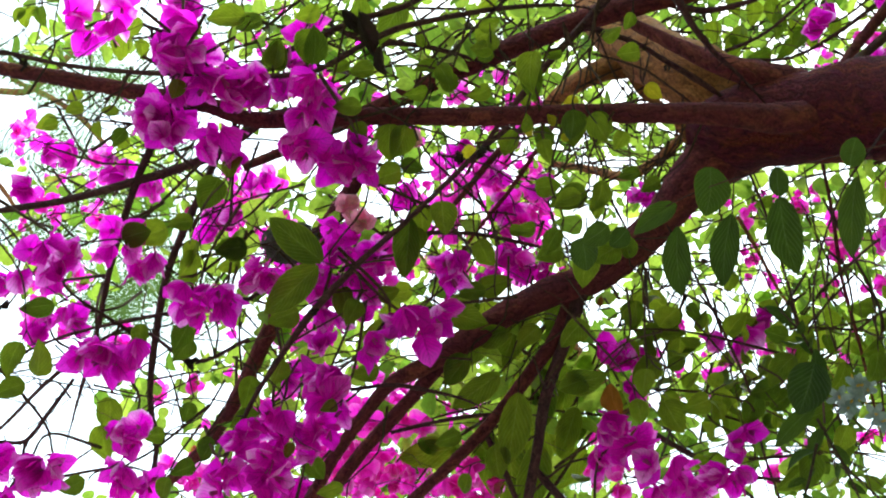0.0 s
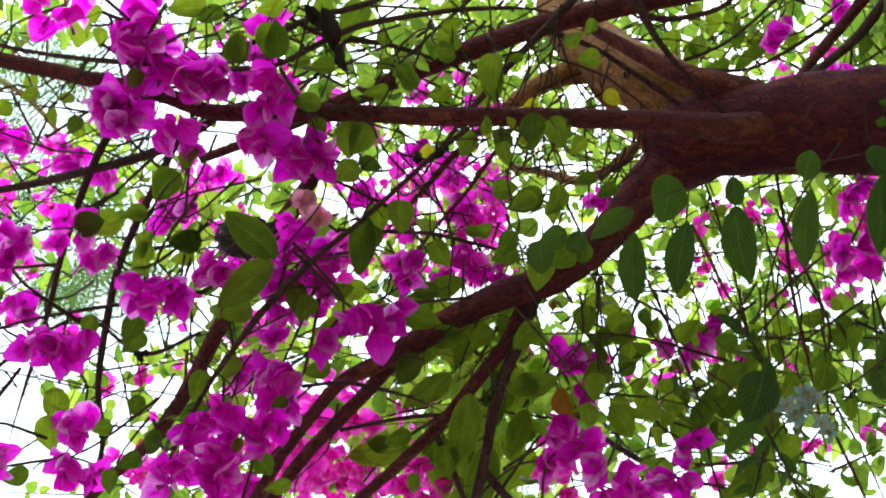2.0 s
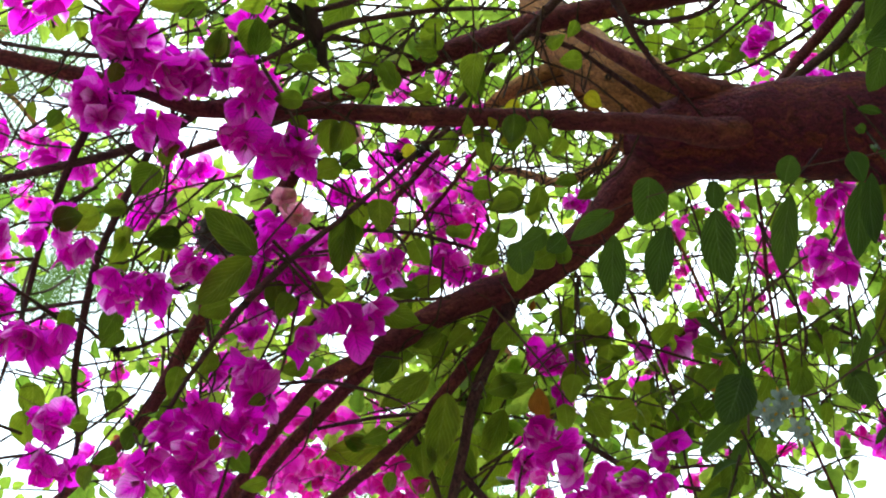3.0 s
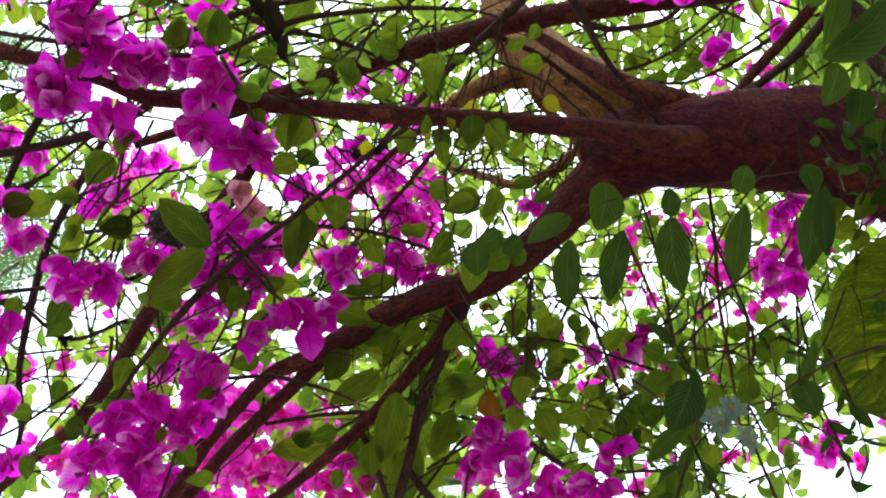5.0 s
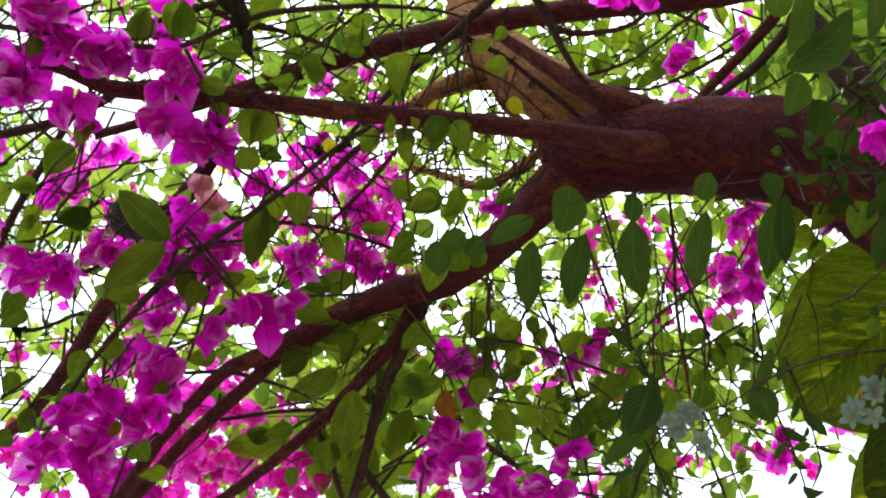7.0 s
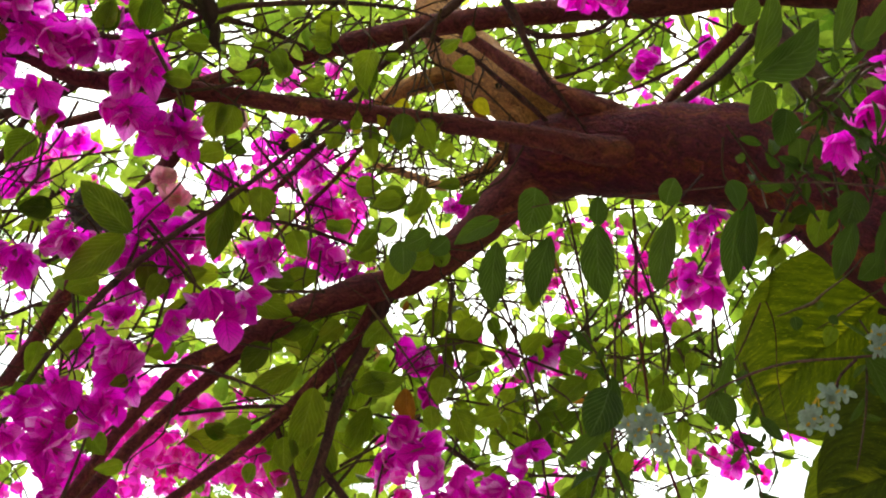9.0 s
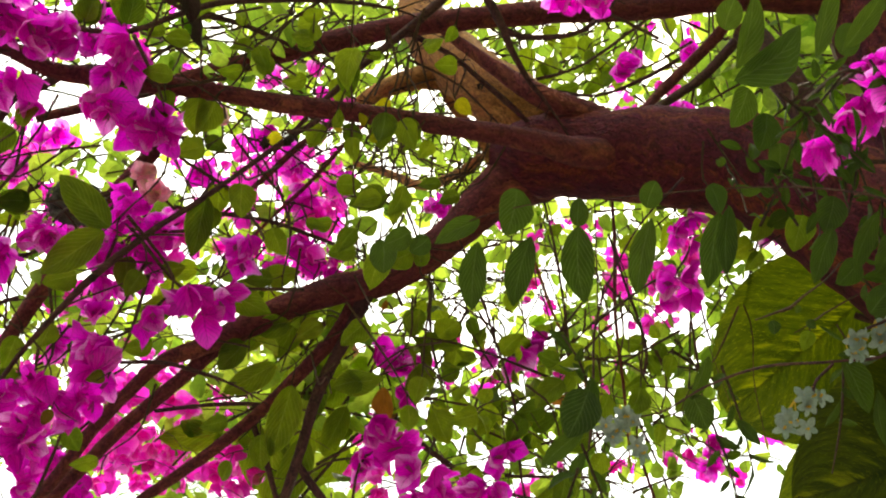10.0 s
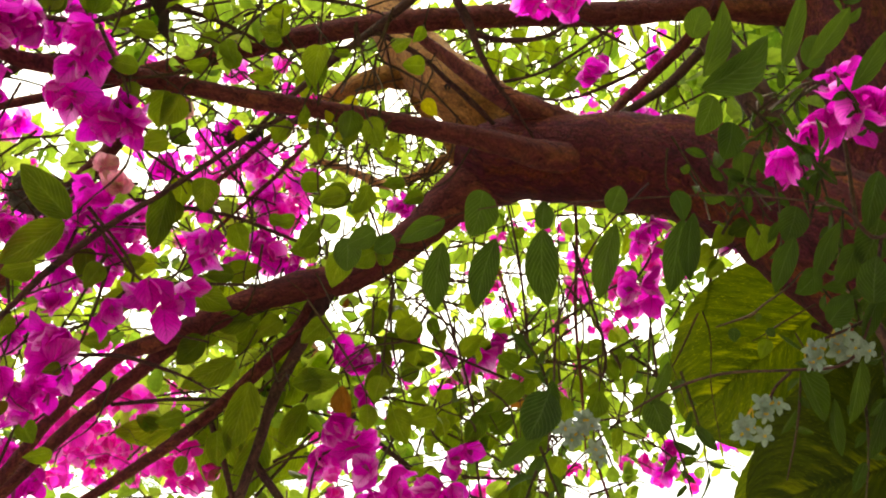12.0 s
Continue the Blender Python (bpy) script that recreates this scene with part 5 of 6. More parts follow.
for row in (
        (-0.412, 1.118, 2.901, 0.206, 0.079, 0.3, 18),
        (-0.43, 1.228, 2.777, 0.19, 0.087, 0.3, 18),
        (-0.406, 1.28, 2.569, 0.179, 0.104, 0.3, 16),
        (-0.036, 1.216, 3.091, 0.23, 0.088, 0.3, 26),
        (0.259, 1.259, 3.043, 0.155, 0.133, 0.25, 50),
        (0.288, 1.356, 3.01, 0.127, 0.05, 0.15, 12),
        (-0.003, 1.303, 2.843, 0.184, 0.109, 0.3, 18),
        (-0.085, 1.558, 2.708, 0.186, 0.178, 0.3, 22),
        (0.476, 1.549, 2.718, 0.216, 0.195, 0.3, 24),
        (0.589, 1.335, 3.258, 0.18, 0.078, 0.3, 16),):
    tangle(*row)


def hanging(x, y, z, wide, high, deep, count):
    """Thin bare shoots that hang straight down."""
    for _ in range(int(count)):
        top = in_zone(x, y, z, wide, high * 0.6, deep) + VIEW_UP * high * 0.5
        r, length = rng.uniform(0.0007, 0.0015), rng.uniform(0.15, 0.38)
        sway = [any_turn(rng, 1.0, VIEW_RIGHT * 0.01) * 0.022 for _ in range(3)]
        pts = [(*(top - Vector((0, 0, 1)) * length * k / 3 + (sway[k - 1] if k else Vector())), r * (1 - 0.22 * k)) for k in range(4)]
        twigs.add(*tube_arrays(pts, 4, 4))


for row in (
        (0.487, 1.345, 2.807, 0.065, 0.116, 0.2, 6),
        (0.626, 1.302, 2.786, 0.09, 0.125, 0.2, 7),
        (0.529, 1.468, 2.663, 0.103, 0.129, 0.2, 4),):
    hanging(*row)
for row in (
        (0.358, 1.495, 2.778, 0.097, 0.115, 0.2, 8),
        (0.059, 1.34, 2.952, 0.133, 0.097, 0.2, 8),):
    hanging(*row)
tagged(mesh_object("fine_twig", twigs.mesh("fine_twig"), TWIG_BARK, tree), kind="stuff")
tagged(mesh_object("foliage", foliage.mesh("foliage"), LEAF_FAR, tree), kind="stuff")
tagged(mesh_object("blossom", blossom.mesh("blossom"), BRACT_FAR, tree), kind="stuff")

# ---- mostly unseen leaves overhead and behind, and an unseen hedge all round, added to block sky light ----
gen = np.random.default_rng(11)
over = gen.uniform((-4.5, -4.5, 3.0), (4.5, 0.75, 4.3), (6500, 3))
over = over[over[:, 1] < (over[:, 2] - 1.6) * 0.55 + gen.uniform(-0.25, 0.1, len(over))]
# leaves added at the right to shade that side
beside = gen.uniform((1.25, -1.5, 2.0), (3.4, 2.4, 4.4), (9000, 3))
over = np.concatenate([over, beside[beside[:, 0] > beside[:, 1] * 0.78 + gen.uniform(-0.1, 0.1, len(beside))]])
# more leaves added past the stem, to cut light from behind the vine
beyond = gen.uniform((0.9, 1.2, 3.0), (2.8, 2.9, 4.7), (9000, 3))
reach = np.hypot(beyond[:, 0], beyond[:, 1])
beyond = beyond[(beyond[:, 0] > beyond[:, 1] * 0.64) & (beyond[:, 2] - 1.6 > reach * 0.92)]
# unseen leaves added over the viewpoint to darken the undersides
above = gen.uniform((-2.0, -2.5, 2.6), (3.5, 0.5, 3.8), (9000, 3))
above = above[above[:, 2] - 1.6 > 1.7 * np.hypot(above[:, 0] * (above[:, 1] > 0), above[:, 1])]
over = np.concatenate([over, beyond, above])
v, f, u = scatter_arrays(over, gen.uniform(0.07, 0.13, len(over)), gen)
tagged(mesh_object("crown", from_arrays("crown", v, f, u), LEAF_FAR, tree), kind="stuff")
# unseen hedge, added to keep low sky light out
hedge = tagged(new("unseen_shade_hedge"), "unseen tall green hedge added round the plot to block light", "hedge")
round_at = gen.uniform(0, 2 * math.pi, 40000)
far_at = 4.6 + gen.uniform(-0.35, 0.5, len(round_at))
# kept low within the view, taller elsewhere to cut more side light
open_front = np.clip((np.abs((round_at - 0.1 + math.pi) % (2 * math.pi) - math.pi) - 0.75) / 0.4, 0, 1)
high = gen.uniform(0.05, 1.0, len(round_at)) * (2.9 + 2.4 * open_front + 0.35 * np.sin(round_at * 5) + 0.2 * np.sin(round_at * 13))
v, f, u = scatter_arrays(np.stack([far_at * np.sin(round_at), far_at * np.cos(round_at), high], 1), gen.uniform(0.09, 0.16, len(round_at)), gen, 1.2)
tagged(mesh_object("foliage", from_arrays("foliage", v, f, u), LEAF_FAR, hedge), kind="stuff")
for k in range(24):
    a = 2 * math.pi * k / 24
    sx, sy = 4.8 * math.sin(a), 4.8 * math.cos(a)
    stem("stem", hedge, TWIG_BARK, [(sx, sy, -0.02, 0.03), (sx * 1.01, sy, 1.0, 0.024), (sx, sy * 1.01, 2.2, 0.012)], 3, 6)

# ---- a climber with long leaves and white flowers, in front of the trunk ----
vine = tagged(new("white_flowered_vine"), "trailing vine with long green leaves and white flowers", "vine")
stem("stem", vine, VINE_STEM, [(0.598, 0.538, 2.300, 0.0018), (0.520, 0.528, 2.222, 0.0016), (0.452, 0.526, 2.155, 0.0016), (0.415, 0.511, 2.160, 0.0011), (0.373, 0.517, 2.167, 0.0008), (0.332, 0.526, 2.169, 0.0006), (0.288, 0.539, 2.169, 0.0006), (0.240, 0.554, 2.168, 0.0006), (0.196, 0.567, 2.168, 0.0005), (0.156, 0.584, 2.163, 0.0005), (0.128, 0.612, 2.163, 0.0004)], sides=6)
stem("stem", vine, VINE_STEM, [(0.452, 0.526, 2.155, 0.0016), (0.445, 0.553, 2.105, 0.0011), (0.434, 0.577, 2.082, 0.0011), (0.406, 0.601, 2.088, 0.0010), (0.370, 0.631, 2.100, 0.0010), (0.343, 0.667, 2.105, 0.0010), (0.314, 0.686, 2.092, 0.0008), (0.287, 0.696, 2.089, 0.0007)], sides=6)
stem("stem", vine, VINE_STEM, [(0.406, 0.602, 2.087, 0.0012), (0.396, 0.612, 2.078, 0.0012), (0.395, 0.621, 2.069, 0.0012)], sides=6)
stem("stem", vine, VINE_STEM, [(0.445, 0.553, 2.105, 0.0011), (0.431, 0.562, 2.099, 0.0011), (0.417, 0.571, 2.095, 0.0011)], sides=6)
stem("stem", vine, VINE_STEM, [(0.285, 0.533, 2.176, 0.0011), (0.263, 0.576, 2.160, 0.0008), (0.250, 0.629, 2.128, 0.0008), (0.256, 0.669, 2.095, 0.0008), (0.259, 0.699, 2.062, 0.0008)], sides=6)
stem("stem", vine, VINE_STEM, [(0.770, 0.563, -0.020, 0.0045), (0.797, 0.539, 1.071, 0.0045), (0.755, 0.583, 1.672, 0.0037), (0.598, 0.538, 2.300, 0.0018)], sides=6)


def vine_leaf(x, y, z, size, heading, lean):
    ob = mesh_object("leaf", rng.choice(LONG_MESHES if size > 0.037 else ROUND_MESHES), None, vine)
    ob.matrix_basis = blade_pose(x, y, z, size, heading, lean + rng.uniform(-12, 12))


PETAL = blade_arrays(0.54, 0.7, 0.62, 0.3, -0.35, 0.1, 6, 2, 41)
PETAL_MESH = from_arrays("petal", *PETAL)
PETAL_MESH.materials.append(WHITE_PETAL)


def white_head(x, y, z, spread, count, pale):
    r = random.Random(int(abs(x) * 917 + z * 331))
    c, stalks, petals = Vector((x, y, z)), Heap(), []
    for k in range(int(count)):
        at = c + (VIEW_RIGHT * r.uniform(-1, 1) + VIEW_UP * r.uniform(-1, 1)) * spread * 0.8 + VIEW_AHEAD * r.uniform(-0.4, 0.4) * spread
        axis = any_turn(r, 0.6, -VIEW_AHEAD)
        base = frame_of(axis, Vector((0, 0, 1)))
        stalks.add(*tube_arrays([(*(c + VIEW_UP * spread * 0.6 + VIEW_AHEAD * 0.009), 0.0005), (*((c + at) / 2 + VIEW_AHEAD * 0.009), 0.0005), (*at, 0.0006), (*(at + axis * 0.004), 0.0010)], 2, 5))
        for j in range(5):
            petals.append(Matrix.Translation(at) @ base @ Matrix.Rotation(radians(72 * j), 4, "Y") @ Matrix.Rotation(radians(-78), 4, "X") @ Matrix.Scale(r.uniform(0.0078, 0.0105), 4))
    head = mesh_object("inflorescence", stalks.mesh("inflorescence"), STAMEN, vine)
    for m in petals:
        mesh_object("petal", PETAL_MESH, None, head).matrix_basis = m


def vine_spray(x, y, z, wide, high, deep, count):
    """Short leafy shoots of the vine, each leaf a piece."""
    for _ in range(int(count)):
        c = in_zone(x, y, z, wide, high, deep)
        d = any_turn(rng, 0.8, VIEW_UP * rng.choice((-1, -1, 1)) + Vector((0, 0, -0.2)))
        b = c + d * rng.uniform(0.05, 0.10)
        stem("shoot", vine, TWIG_BARK, [(*c, 0.0012), (*((b + c) / 2 + VIEW_RIGHT * 0.003), 0.001), (*b, 0.0006)], 3, 5)
        for k in range(rng.randint(4, 7)):
            at = c.lerp(b, (k + 0.5) / 7)
            out = any_turn(rng, 0.5, d + VIEW_RIGHT * (0.9 if k % 2 else -0.9))
            ob = mesh_object("leaf", rng.choice(LONG_MESHES), None, vine)
            ob.matrix_basis = Matrix.Translation(at) @ frame_of(out, any_turn(rng, 1.0, -VIEW_AHEAD)) @ Matrix.Scale(rng.uniform(0.013, 0.027), 4)


for row in (
        (0.176, 0.576, 2.163, 0.0338, 264.2, 0),
        (0.141, 0.594, 2.155, 0.0382, 214.2, 0),
        (0.157, 0.612, 2.131, 0.0518, 274.2, 0),
        (0.187, 0.602, 2.132, 0.0532, 264.2, 0),
        (0.226, 0.588, 2.131, 0.0585, 282.2, 0),
        (0.264, 0.570, 2.132, 0.0540, 268.2, 0),
        (0.306, 0.551, 2.128, 0.0540, 266.2, 0),
        (0.219, 0.563, 2.160, 0.0203, 89.2, 0),
        (0.263, 0.540, 2.163, 0.0203, 74.2, 0),
        (0.302, 0.527, 2.153, 0.0218, 299.2, 0),
        (0.298, 0.519, 2.108, 0.0450, 276.2, 0),
        (0.104, 0.616, 2.162, 0.0225, 214.2, 0),
        (0.120, 0.616, 2.159, 0.0173, 224.2, 0),
        (0.099, 0.643, 2.168, 0.0248, 276.2, 0),
        (0.229, 0.673, 2.042, 0.0405, 224.2, 0),
        (0.244, 0.649, 2.064, 0.0382, 274.2, 0),
        (0.232, 0.643, 2.051, 0.0360, 249.2, 0),
        ):
    vine_leaf(*row)
for row in (
        (0.344, 0.676, 2.117, 0.0375, 254.2, 0),
        (0.346, 0.692, 2.098, 0.0292, 299.2, 0),
        (0.427, 0.608, 2.074, 0.0510, 309.2, 0),
        (0.453, 0.600, 2.074, 0.0473, 269.2, 0),
        (0.417, 0.545, 2.100, 0.0263, 54.2, 0),
        (0.436, 0.526, 2.115, 0.0338, 89.2, 0),
        (0.418, 0.439, 2.237, 0.0540, 69.2, 0),
        (0.321, 0.466, 2.262, 0.0585, 81.2, 0),
        (0.329, 0.454, 2.225, 0.0735, 41.2, 0),
        (0.362, 0.441, 2.253, 0.0577, 84.2, 0),
        (0.396, 0.444, 2.262, 0.0473, 64.2, 0),
        ):
    vine_leaf(*row)
for row in (
        (0.444, 0.512, 2.173, 0.0473, 264.2, 0),
        (0.383, 0.546, 2.132, 0.0420, 259.2, 0),
        (0.416, 0.543, 2.148, 0.0473, 254.2, 0),
        (0.446, 0.552, 2.105, 0.0420, 259.2, 0),
        (0.464, 0.601, 2.048, 0.0503, 264.2, 0),
        (0.442, 0.619, 2.057, 0.0428, 289.2, 0),):
    vine_leaf(*row)
# right-hand leaves, given the darker vine green in place of shade
for row in (
        (0.381, 0.569, 2.278, 0.0307, 264.2, 0),
        (0.395, 0.580, 2.262, 0.0263, 274.2, 0),
        (0.376, 0.583, 2.320, 0.0360, 254.2, 0),
        (0.423, 0.495, 2.312, 0.0300, 69.2, 0),
        (0.419, 0.574, 2.203, 0.0292, 259.2, 0),
        (0.458, 0.544, 2.168, 0.0360, 259.2, 0),
        (0.344, 0.515, 2.347, 0.0263, 79.2, 0),
        (0.444, 0.559, 2.156, 0.0323, 254.2, 0),
        (0.438, 0.599, 2.171, 0.0248, 234.2, 0),):
    vine_leaf(*row)
for row in (
        (0.396, 0.578, 2.263, 0.0353, 0.055, 0.045, 9),
        (0.453, 0.507, 2.323, 0.0368, 0.041, 0.045, 3),
        (0.453, 0.579, 2.209, 0.0442, 0.046, 0.045, 5),
        (0.477, 0.629, 2.126, 0.0270, 0.034, 0.038, 5),
        (0.262, 0.720, 2.093, 0.0232, 0.044, 0.038, 3),
        (0.354, 0.693, 2.116, 0.0105, 0.030, 0.022, 2),):
    vine_spray(*row)
for row in (
        (0.279, 0.678, 2.078, 0.0120, 3, 0),
        (0.287, 0.687, 2.065, 0.0142, 4, 0),
        (0.269, 0.689, 2.069, 0.0105, 2, 0),
        (0.388, 0.630, 2.062, 0.0142, 4, 0),
        (0.400, 0.618, 2.070, 0.0128, 4, 0),
        (0.411, 0.579, 2.088, 0.0142, 4, 0),
        (0.427, 0.570, 2.093, 0.0128, 4, 0),
        (0.443, 0.573, 2.084, 0.0083, 2, 0),):
    white_head(*row)

stem("shoot", vine, TWIG_BARK, [(0.395, 0.545, 2.129, 0.0006), (0.378, 0.545, 2.110, 0.0007), (0.362, 0.551, 2.098, 0.0009), (0.356, 0.558, 2.094, 0.0013), (0.346, 0.566, 2.093, 0.0008), (0.337, 0.573, 2.092, 0.0005)], sides=5)
for row in (
        (0.348, 0.571, 2.086, 0.010, 282.2, 0),
        (0.360, 0.557, 2.092, 0.006, 264.2, 0),
        (0.369, 0.560, 2.083, 0.008, 334.2, 0),
        ):
    vine_leaf(*row)

# ---- a climbing aroid with great marbled leaves ----
pothos = tagged(new("pothos_vine"), "climbing pothos with huge yellow-marbled green leaves", "vine")
stem("stem", pothos, VINE_STEM, [(1.06, 0.7, -0.02, 0.0120), (1, 0.74, 0.7, 0.0110), (0.93, 0.8, 1.5, 0.0100), (0.793, 0.950, 2.289, 0.0054), (0.739, 0.889, 2.341, 0.0054), (0.712, 0.872, 2.398, 0.0054), (0.686, 0.885, 2.452, 0.0044)], sides=8)
stem("stem", pothos, VINE_STEM, [(0.746, 0.904, 2.338, 0.0048), (0.781, 0.971, 2.421, 0.0046), (0.841, 1.085, 2.549, 0.0051), (0.816, 1.113, 2.588, 0.0045)], sides=8)
stem("stem", pothos, VINE_STEM, [(0.793, 0.950, 2.289, 0.0048), (0.867, 1.050, 2.384, 0.0047), (0.884, 1.090, 2.411, 0.0049)], sides=8)


def marbled(name, strength=1.0):
    m, n, l = material(name)
    uv = n.new("ShaderNodeUVMap")
    sep = n.new("ShaderNodeSeparateXYZ")
    l.new(uv.outputs[0], sep.inputs[0])
    across = math_node(n, l, "ABSOLUTE", math_node(n, l, "SUBTRACT", sep.outputs[0], 0.5))
    slant = math_node(n, l, "SUBTRACT", sep.outputs[1], math_node(n, l, "MULTIPLY", across, 1.15))
    co = n.new("ShaderNodeCombineXYZ")
    l.new(math_node(n, l, "MULTIPLY", slant, 13.0), co.inputs[0])
    l.new(math_node(n, l, "MULTIPLY", sep.outputs[0], 3.2), co.inputs[1])
    streak = noise_node(n, l, co.outputs[0], 1.5, 7, 0.7)
    fleck = noise_node(n, l, co.outputs[0], 11, 5, 0.7)
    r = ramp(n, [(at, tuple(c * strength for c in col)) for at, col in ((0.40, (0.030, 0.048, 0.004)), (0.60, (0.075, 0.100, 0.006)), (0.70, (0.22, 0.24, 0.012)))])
    l.new(streak.outputs["Fac"], r.inputs[0])
    flecks = ramp(n, [(0.57, (0, 0, 0)), (0.64, (0.9, 0.9, 0.9))])
    l.new(fleck.outputs["Fac"], flecks.inputs[0])
    marks = mixed(n, l, "MIX", flecks.outputs[0], r.outputs[0], tuple(c * strength for c in (0.20, 0.22, 0.012)))
    wedge = ramp(n, [(0.50, (0, 0, 0)), (0.51, (0.9, 0.9, 0.9)), (0.55, (0.7, 0.7, 0.7)), (0.62, (0, 0, 0))])
    l.new(sep.outputs[0], wedge.inputs[0])
    part_of = ramp(n, [(0.47, (0, 0, 0)), (0.60, (1, 1, 1))])
    l.new(streak.outputs["Fac"], part_of.inputs[0])
    marks = mixed(n, l, "MIX", mixed(n, l, "MULTIPLY", 1.0, wedge.outputs[0], part_of.outputs[0]), marks, tuple(c * strength for c in (0.34, 0.35, 0.015)))
    rib = ramp(n, [(0.0, (0.3, 0.3, 0.3)), (0.02, (1, 1, 1))])
    l.new(across, rib.inputs[0])
    col = mixed(n, l, "MULTIPLY", 0.7, marks, rib.outputs[0])
    p = n.new("ShaderNodeBsdfPrincipled")
    p.inputs["Roughness"].default_value = 0.4
    l.new(col, p.inputs["Base Color"])
    side = math_node(n, l, "PINGPONG", math_node(n, l, "MULTIPLY", slant, 12.0), 0.5)
    bump = n.new("ShaderNodeBump")
    bump.inputs["Strength"].default_value, bump.inputs["Distance"].default_value = 0.25, 0.005
    l.new(side, bump.inputs["Height"])
    l.new(bump.outputs[0], p.inputs["Normal"])
    t = n.new("ShaderNodeBsdfTranslucent")
    l.new(mixed(n, l, "MULTIPLY", 1.0, col, (1.55, 1.5, 0.6)), t.inputs["Color"])
    mix = n.new("ShaderNodeMixShader")
    mix.inputs[0].default_value = 0.6
    l.new(p.outputs[0], mix.inputs[1])
    l.new(t.outputs[0], mix.inputs[2])
    o = n.new("ShaderNodeOutputMaterial")
    l.new(mix.outputs[0], o.inputs[0])
    return m


BIG = from_arrays("big_leaf", *blade_arrays(0.98, 0.42, 0.55, 0.18, -0.2, 0.04, 18, 12, 51, 0.25))
BIG.materials.append(marbled("marbled_leaf", 0.85))


# shaded copy of the marbled leaf: the shade is put into the colour
SHADED_BIG = BIG.copy()
SHADED_BIG.materials[0] = marbled("shaded_marbled_leaf", 0.5)


def big_leaf(x, y, z, size, heading, lean, me=BIG):
    ob = mesh_object("leaf", me, None, pothos)
    ob.matrix_basis = blade_pose(x, y, z, size, heading, lean, random.Random(3))


for row in (
        (0.765, 1.196, 2.572, 0.261, 223.2, -6),
        (0.958, 1.225, 2.393, 0.246, 169.2, 5),
        # hidden leaves, added behind the lower right one to block its backlight
        (1.005, 1.321, 2.545, 0.348, 214.2, -6),
        (1.008, 1.441, 2.518, 0.344, 194.2, 0),
        (1.156, 1.377, 2.620, 0.336, 229.2, 0),):
    big_leaf(*row)
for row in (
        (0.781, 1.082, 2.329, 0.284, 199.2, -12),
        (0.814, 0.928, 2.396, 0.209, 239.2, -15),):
    big_leaf(*row, SHADED_BIG)

# ---- a nest of dark twigs, and a withered leaf ----
def nest(x, y, z):
    r = random.Random(5)
    h = Heap()
    c = Vector((x, y, z))
    for k in range(700):
        way = any_turn(r, 5.0, Vector((0, 0, 1)))
        side = way.cross(any_turn(r, 3.0, Vector((1, 0, 0)))).normalized()
        rad = 0.031 * r.uniform(0.5, 1.0)
        ring = []
        for j in range(4):
            p = (way * math.cos(j * 0.4) + side * math.sin(j * 0.4)) * rad * r.uniform(0.94, 1.05)
            ring.append((*(c + Vector((p.x * 1.2, p.y, p.z * 0.85))), 0.0009))
        h.add(*tube_arrays(ring, 2, 4))
    tagged(mesh_object("bird_nest", h.mesh("bird_nest"), NEST), "small dark nest woven of twigs among branches", "nest")


nest(*(-0.192, 1.127, 2.62))


def withered(x, y, z):
    h = Heap()
    c = Vector((x, y, z))
    for heading, size, off in ((292, 0.062, (0.004, 0)), (130, 0.034, (-0.012, 0.018)), (272, 0.042, (0.016, -0.03)), (310, 0.046, (-0.012, 0.014))):
        p = c + VIEW_RIGHT * off[0] + VIEW_UP * off[1]
        h.piece(blade_arrays(0.34, 0.7, 0.9, 1.3, -0.7, 0.25, 10, 6, int(heading)), blade_pose(*p, size, heading, 10))
    tagged(mesh_object("withered_leaf", h.mesh("withered_leaf"), DEAD), "curled black withered leaf caught on a branch", "leaf")


withered(*(-0.083, 0.844, 2.667))


def dry_tuft(x, y, z, size, heading, lean):
    """A shrivelled old flower left on a twig."""
    r = random.Random(int(abs(x) * 700 + z * 90))
    h = Heap()
    for k in range(6):
        m = blade_pose(x + r.uniform(-0.3, 0.3) * size, y + r.uniform(-0.3, 0.3) * size, z + r.uniform(-0.3, 0.3) * size, size * r.uniform(0.6, 1.1), heading + r.uniform(-70, 70), r.uniform(-40, 40), r)
        h.piece(blade_arrays(0.5, 0.7, 0.9, 1.4, -0.8, 0.35, 6, 4, k + 60), m)
    mesh_object("dried_flower", h.mesh("dried_flower"), DEAD, tree, "shrivelled black dried flower")


for row in (
        (0.047, 0.967, 2.619, 0.016, 100, 0),
        (0.021, 0.987, 2.626, 0.013, 40, 0),
        (-0.147, 1.059, 2.455, 0.014, 240, 0),
        (-0.31, 1.194, 2.485, 0.017, 200, 0),
        (-0.493, 0.924, 2.727, 0.016, 90, 0),
        (-0.337, 1.028, 2.701, 0.011, 20, 0),
        (0.343, 1.206, 2.652, 0.01, 200, 0),
        (0.297, 1.036, 2.842, 0.01, 300, 0),
        (-0.506, 1.084, 2.488, 0.013, 90, 0),):
    dry_tuft(*row)

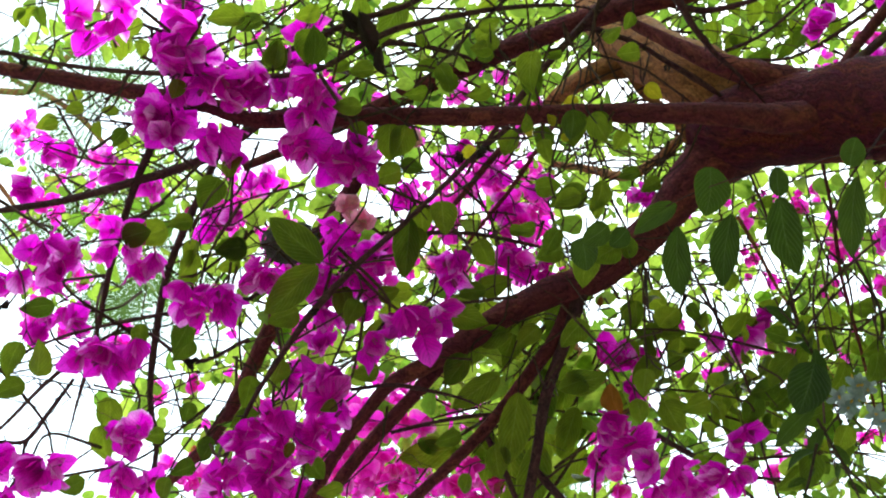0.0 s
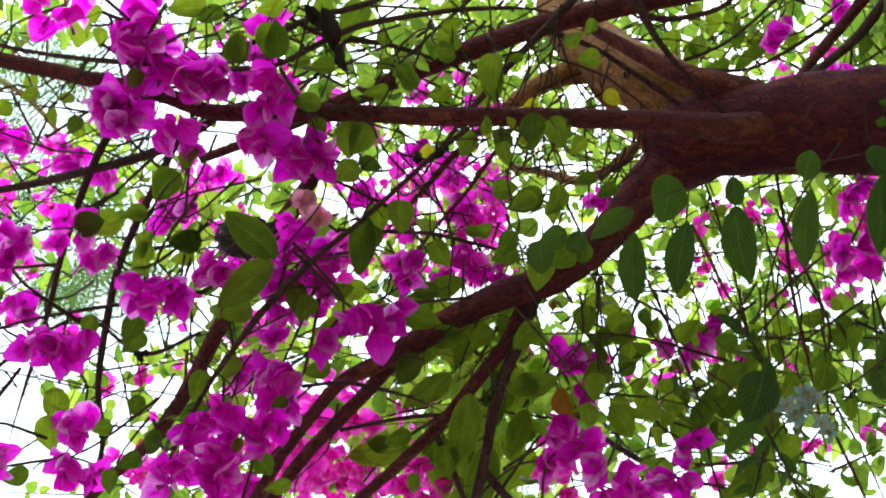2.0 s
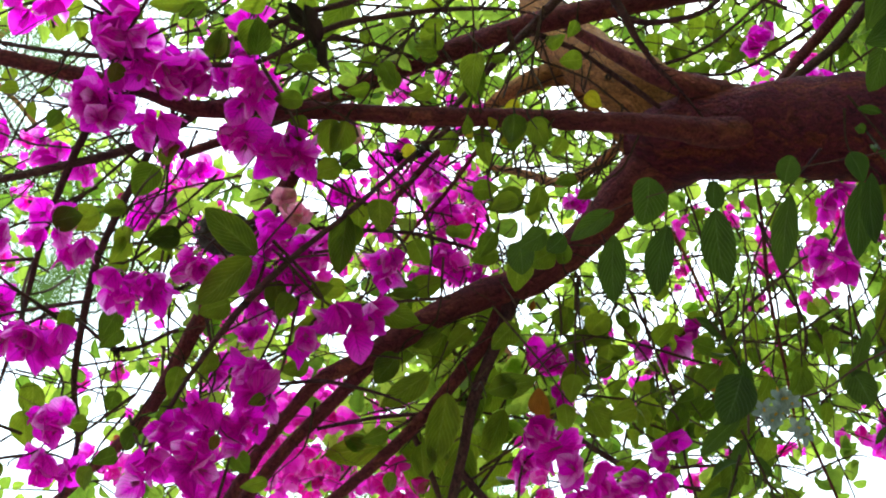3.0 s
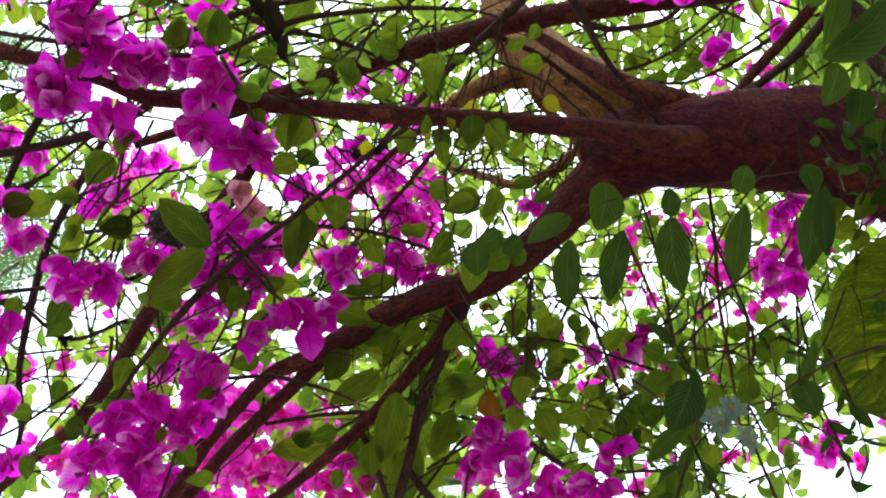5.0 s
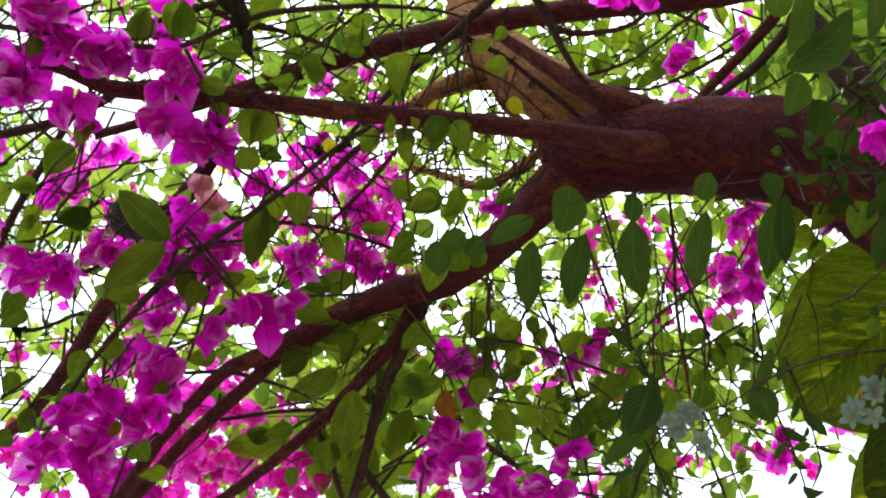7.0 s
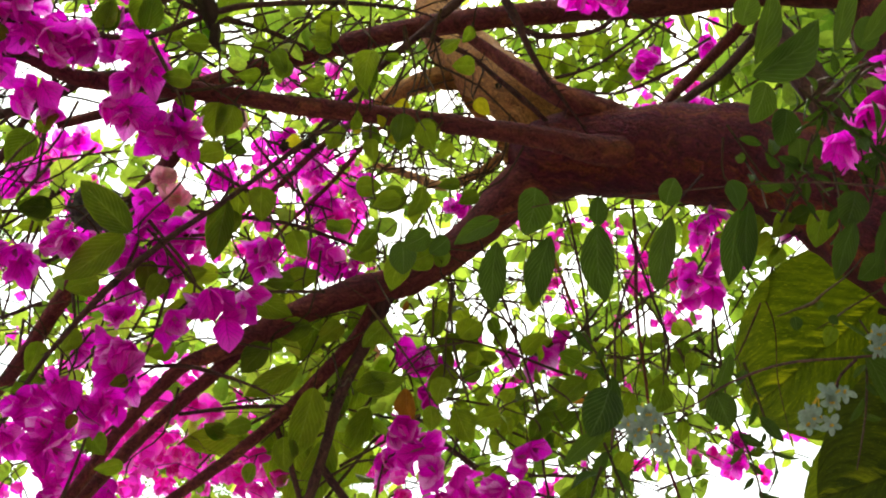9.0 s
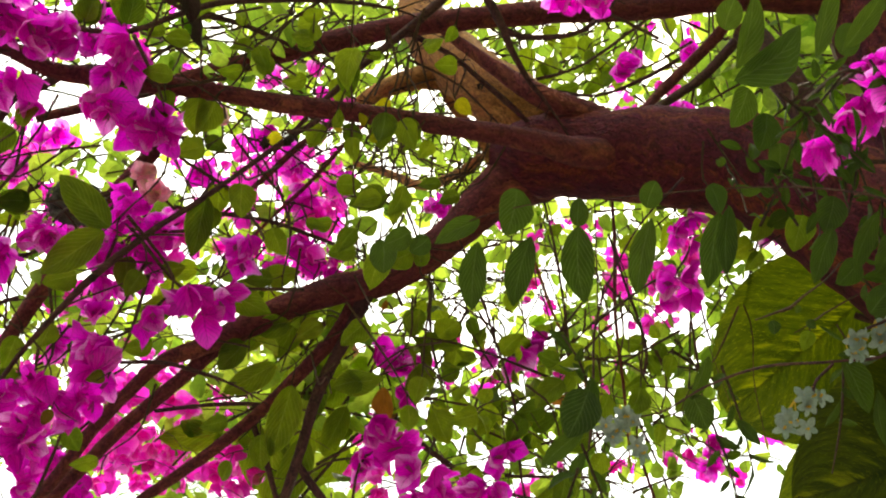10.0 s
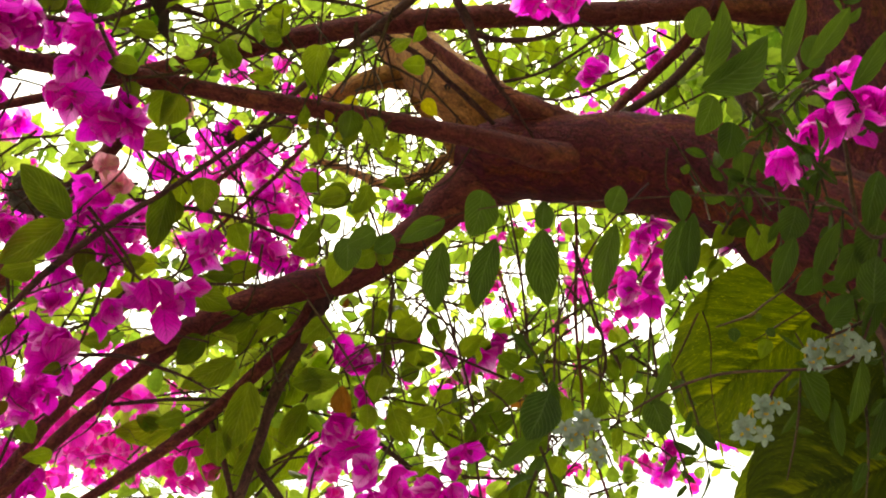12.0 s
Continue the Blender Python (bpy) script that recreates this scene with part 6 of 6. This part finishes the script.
# ---- a taller tree with feathery leaves behind ----
far_tree = tagged(new("feathery_tree"), "tall pale-barked tree with fine feathery leaves", "tree")
stem("trunk", far_tree, TAN_BARK, [(-3.1, 4.4, -0.05, 0.1600), (-3, 4.45, 1.5, 0.1300), (-2.8, 4.6, 3.2, 0.1000), (-2.808, 4.769, 6.768, 0.0287), (-2.35, 4.588, 6.972, 0.0215), (-2.083, 4.446, 7.281, 0.0163), (-1.969, 4.3, 7.744, 0.0112)], steps=6, sides=12)
stem("limb", far_tree, TAN_BARK, [(-2.479, 4.554, 7.009, 0.0161), (-2.156, 4.587, 6.822, 0.0159), (-1.905, 4.659, 6.592, 0.0139), (-1.662, 4.84, 6.238, 0.0103), (-1.548, 4.973, 5.94, 0.0068)], steps=5, sides=8)
stem("limb", far_tree, TAN_BARK, [(-2.808, 4.769, 6.768, 0.0179), (-2.513, 4.895, 6.478, 0.0141), (-2.289, 5.015, 6.193, 0.0104), (-2.04, 5.15, 5.892, 0.0069)], steps=5, sides=8)
fronds = []
for row in (
        (-2.429, 4.446, 7.13, 0.114, 0.13, 0.6, 12),
        (-1.974, 4.459, 7.115, 0.212, 0.179, 0.6, 22),
        (-2.354, 4.967, 6.547, 0.195, 0.293, 0.6, 34),
        (-1.898, 4.959, 6.556, 0.326, 0.244, 0.6, 34),
        (-1.801, 5.144, 6.049, 0.364, 0.253, 0.6, 50),
        (-2.122, 4.643, 6.91, 0.423, 0.195, 0.6, 18),
        (-1.628, 5.229, 5.953, 0.285, 0.127, 0.5, 18),
        (-1.223, 4.323, 7.269, 0.212, 0.098, 0.5, 6),
        (-0.219, 6.044, 5.342, 0.26, 0.199, 0.6, 20),
        (-0.003, 4.542, 7.323, 0.268, 0.167, 0.5, 8),):
    fronds.append(row)
for row in (
        (0.586, 6.024, 5.425, 0.423, 0.326, 0.6, 30),):
    fronds.append(row)
crown = Heap()
for x, y, z, wide, high, deep, count in fronds:
    for _ in range(int(count)):
        a = in_zone(x, y, z, wide, high, deep)
        d = any_turn(rng, 0.9, VIEW_RIGHT * 0.6 - VIEW_UP * 0.5)
        side = d.cross(any_turn(rng, 0.5, VIEW_AHEAD)).normalized()
        for p in range(7):
            for sgn in (-1, 1):
                q = a + d * (0.035 * p)
                e = (side * sgn + d * 0.5).normalized()
                for j in range(9):
                    for s2 in (-1, 1):
                        at = q + e * (0.012 * j + 0.006)
                        o = (e * 0.4 + d * s2).normalized() * 0.011
                        w = e * 0.0028
                        crown.add([tuple(at - w), tuple(at + w), tuple(at + o + w * 0.8), tuple(at + o - w * 0.8)], [(0, 1, 2, 3)], [(0, 0), (1, 0), (1, 1), (0, 1)])
tagged(mesh_object("crown", crown.mesh("crown"), FEATHER, far_tree), kind="stuff")
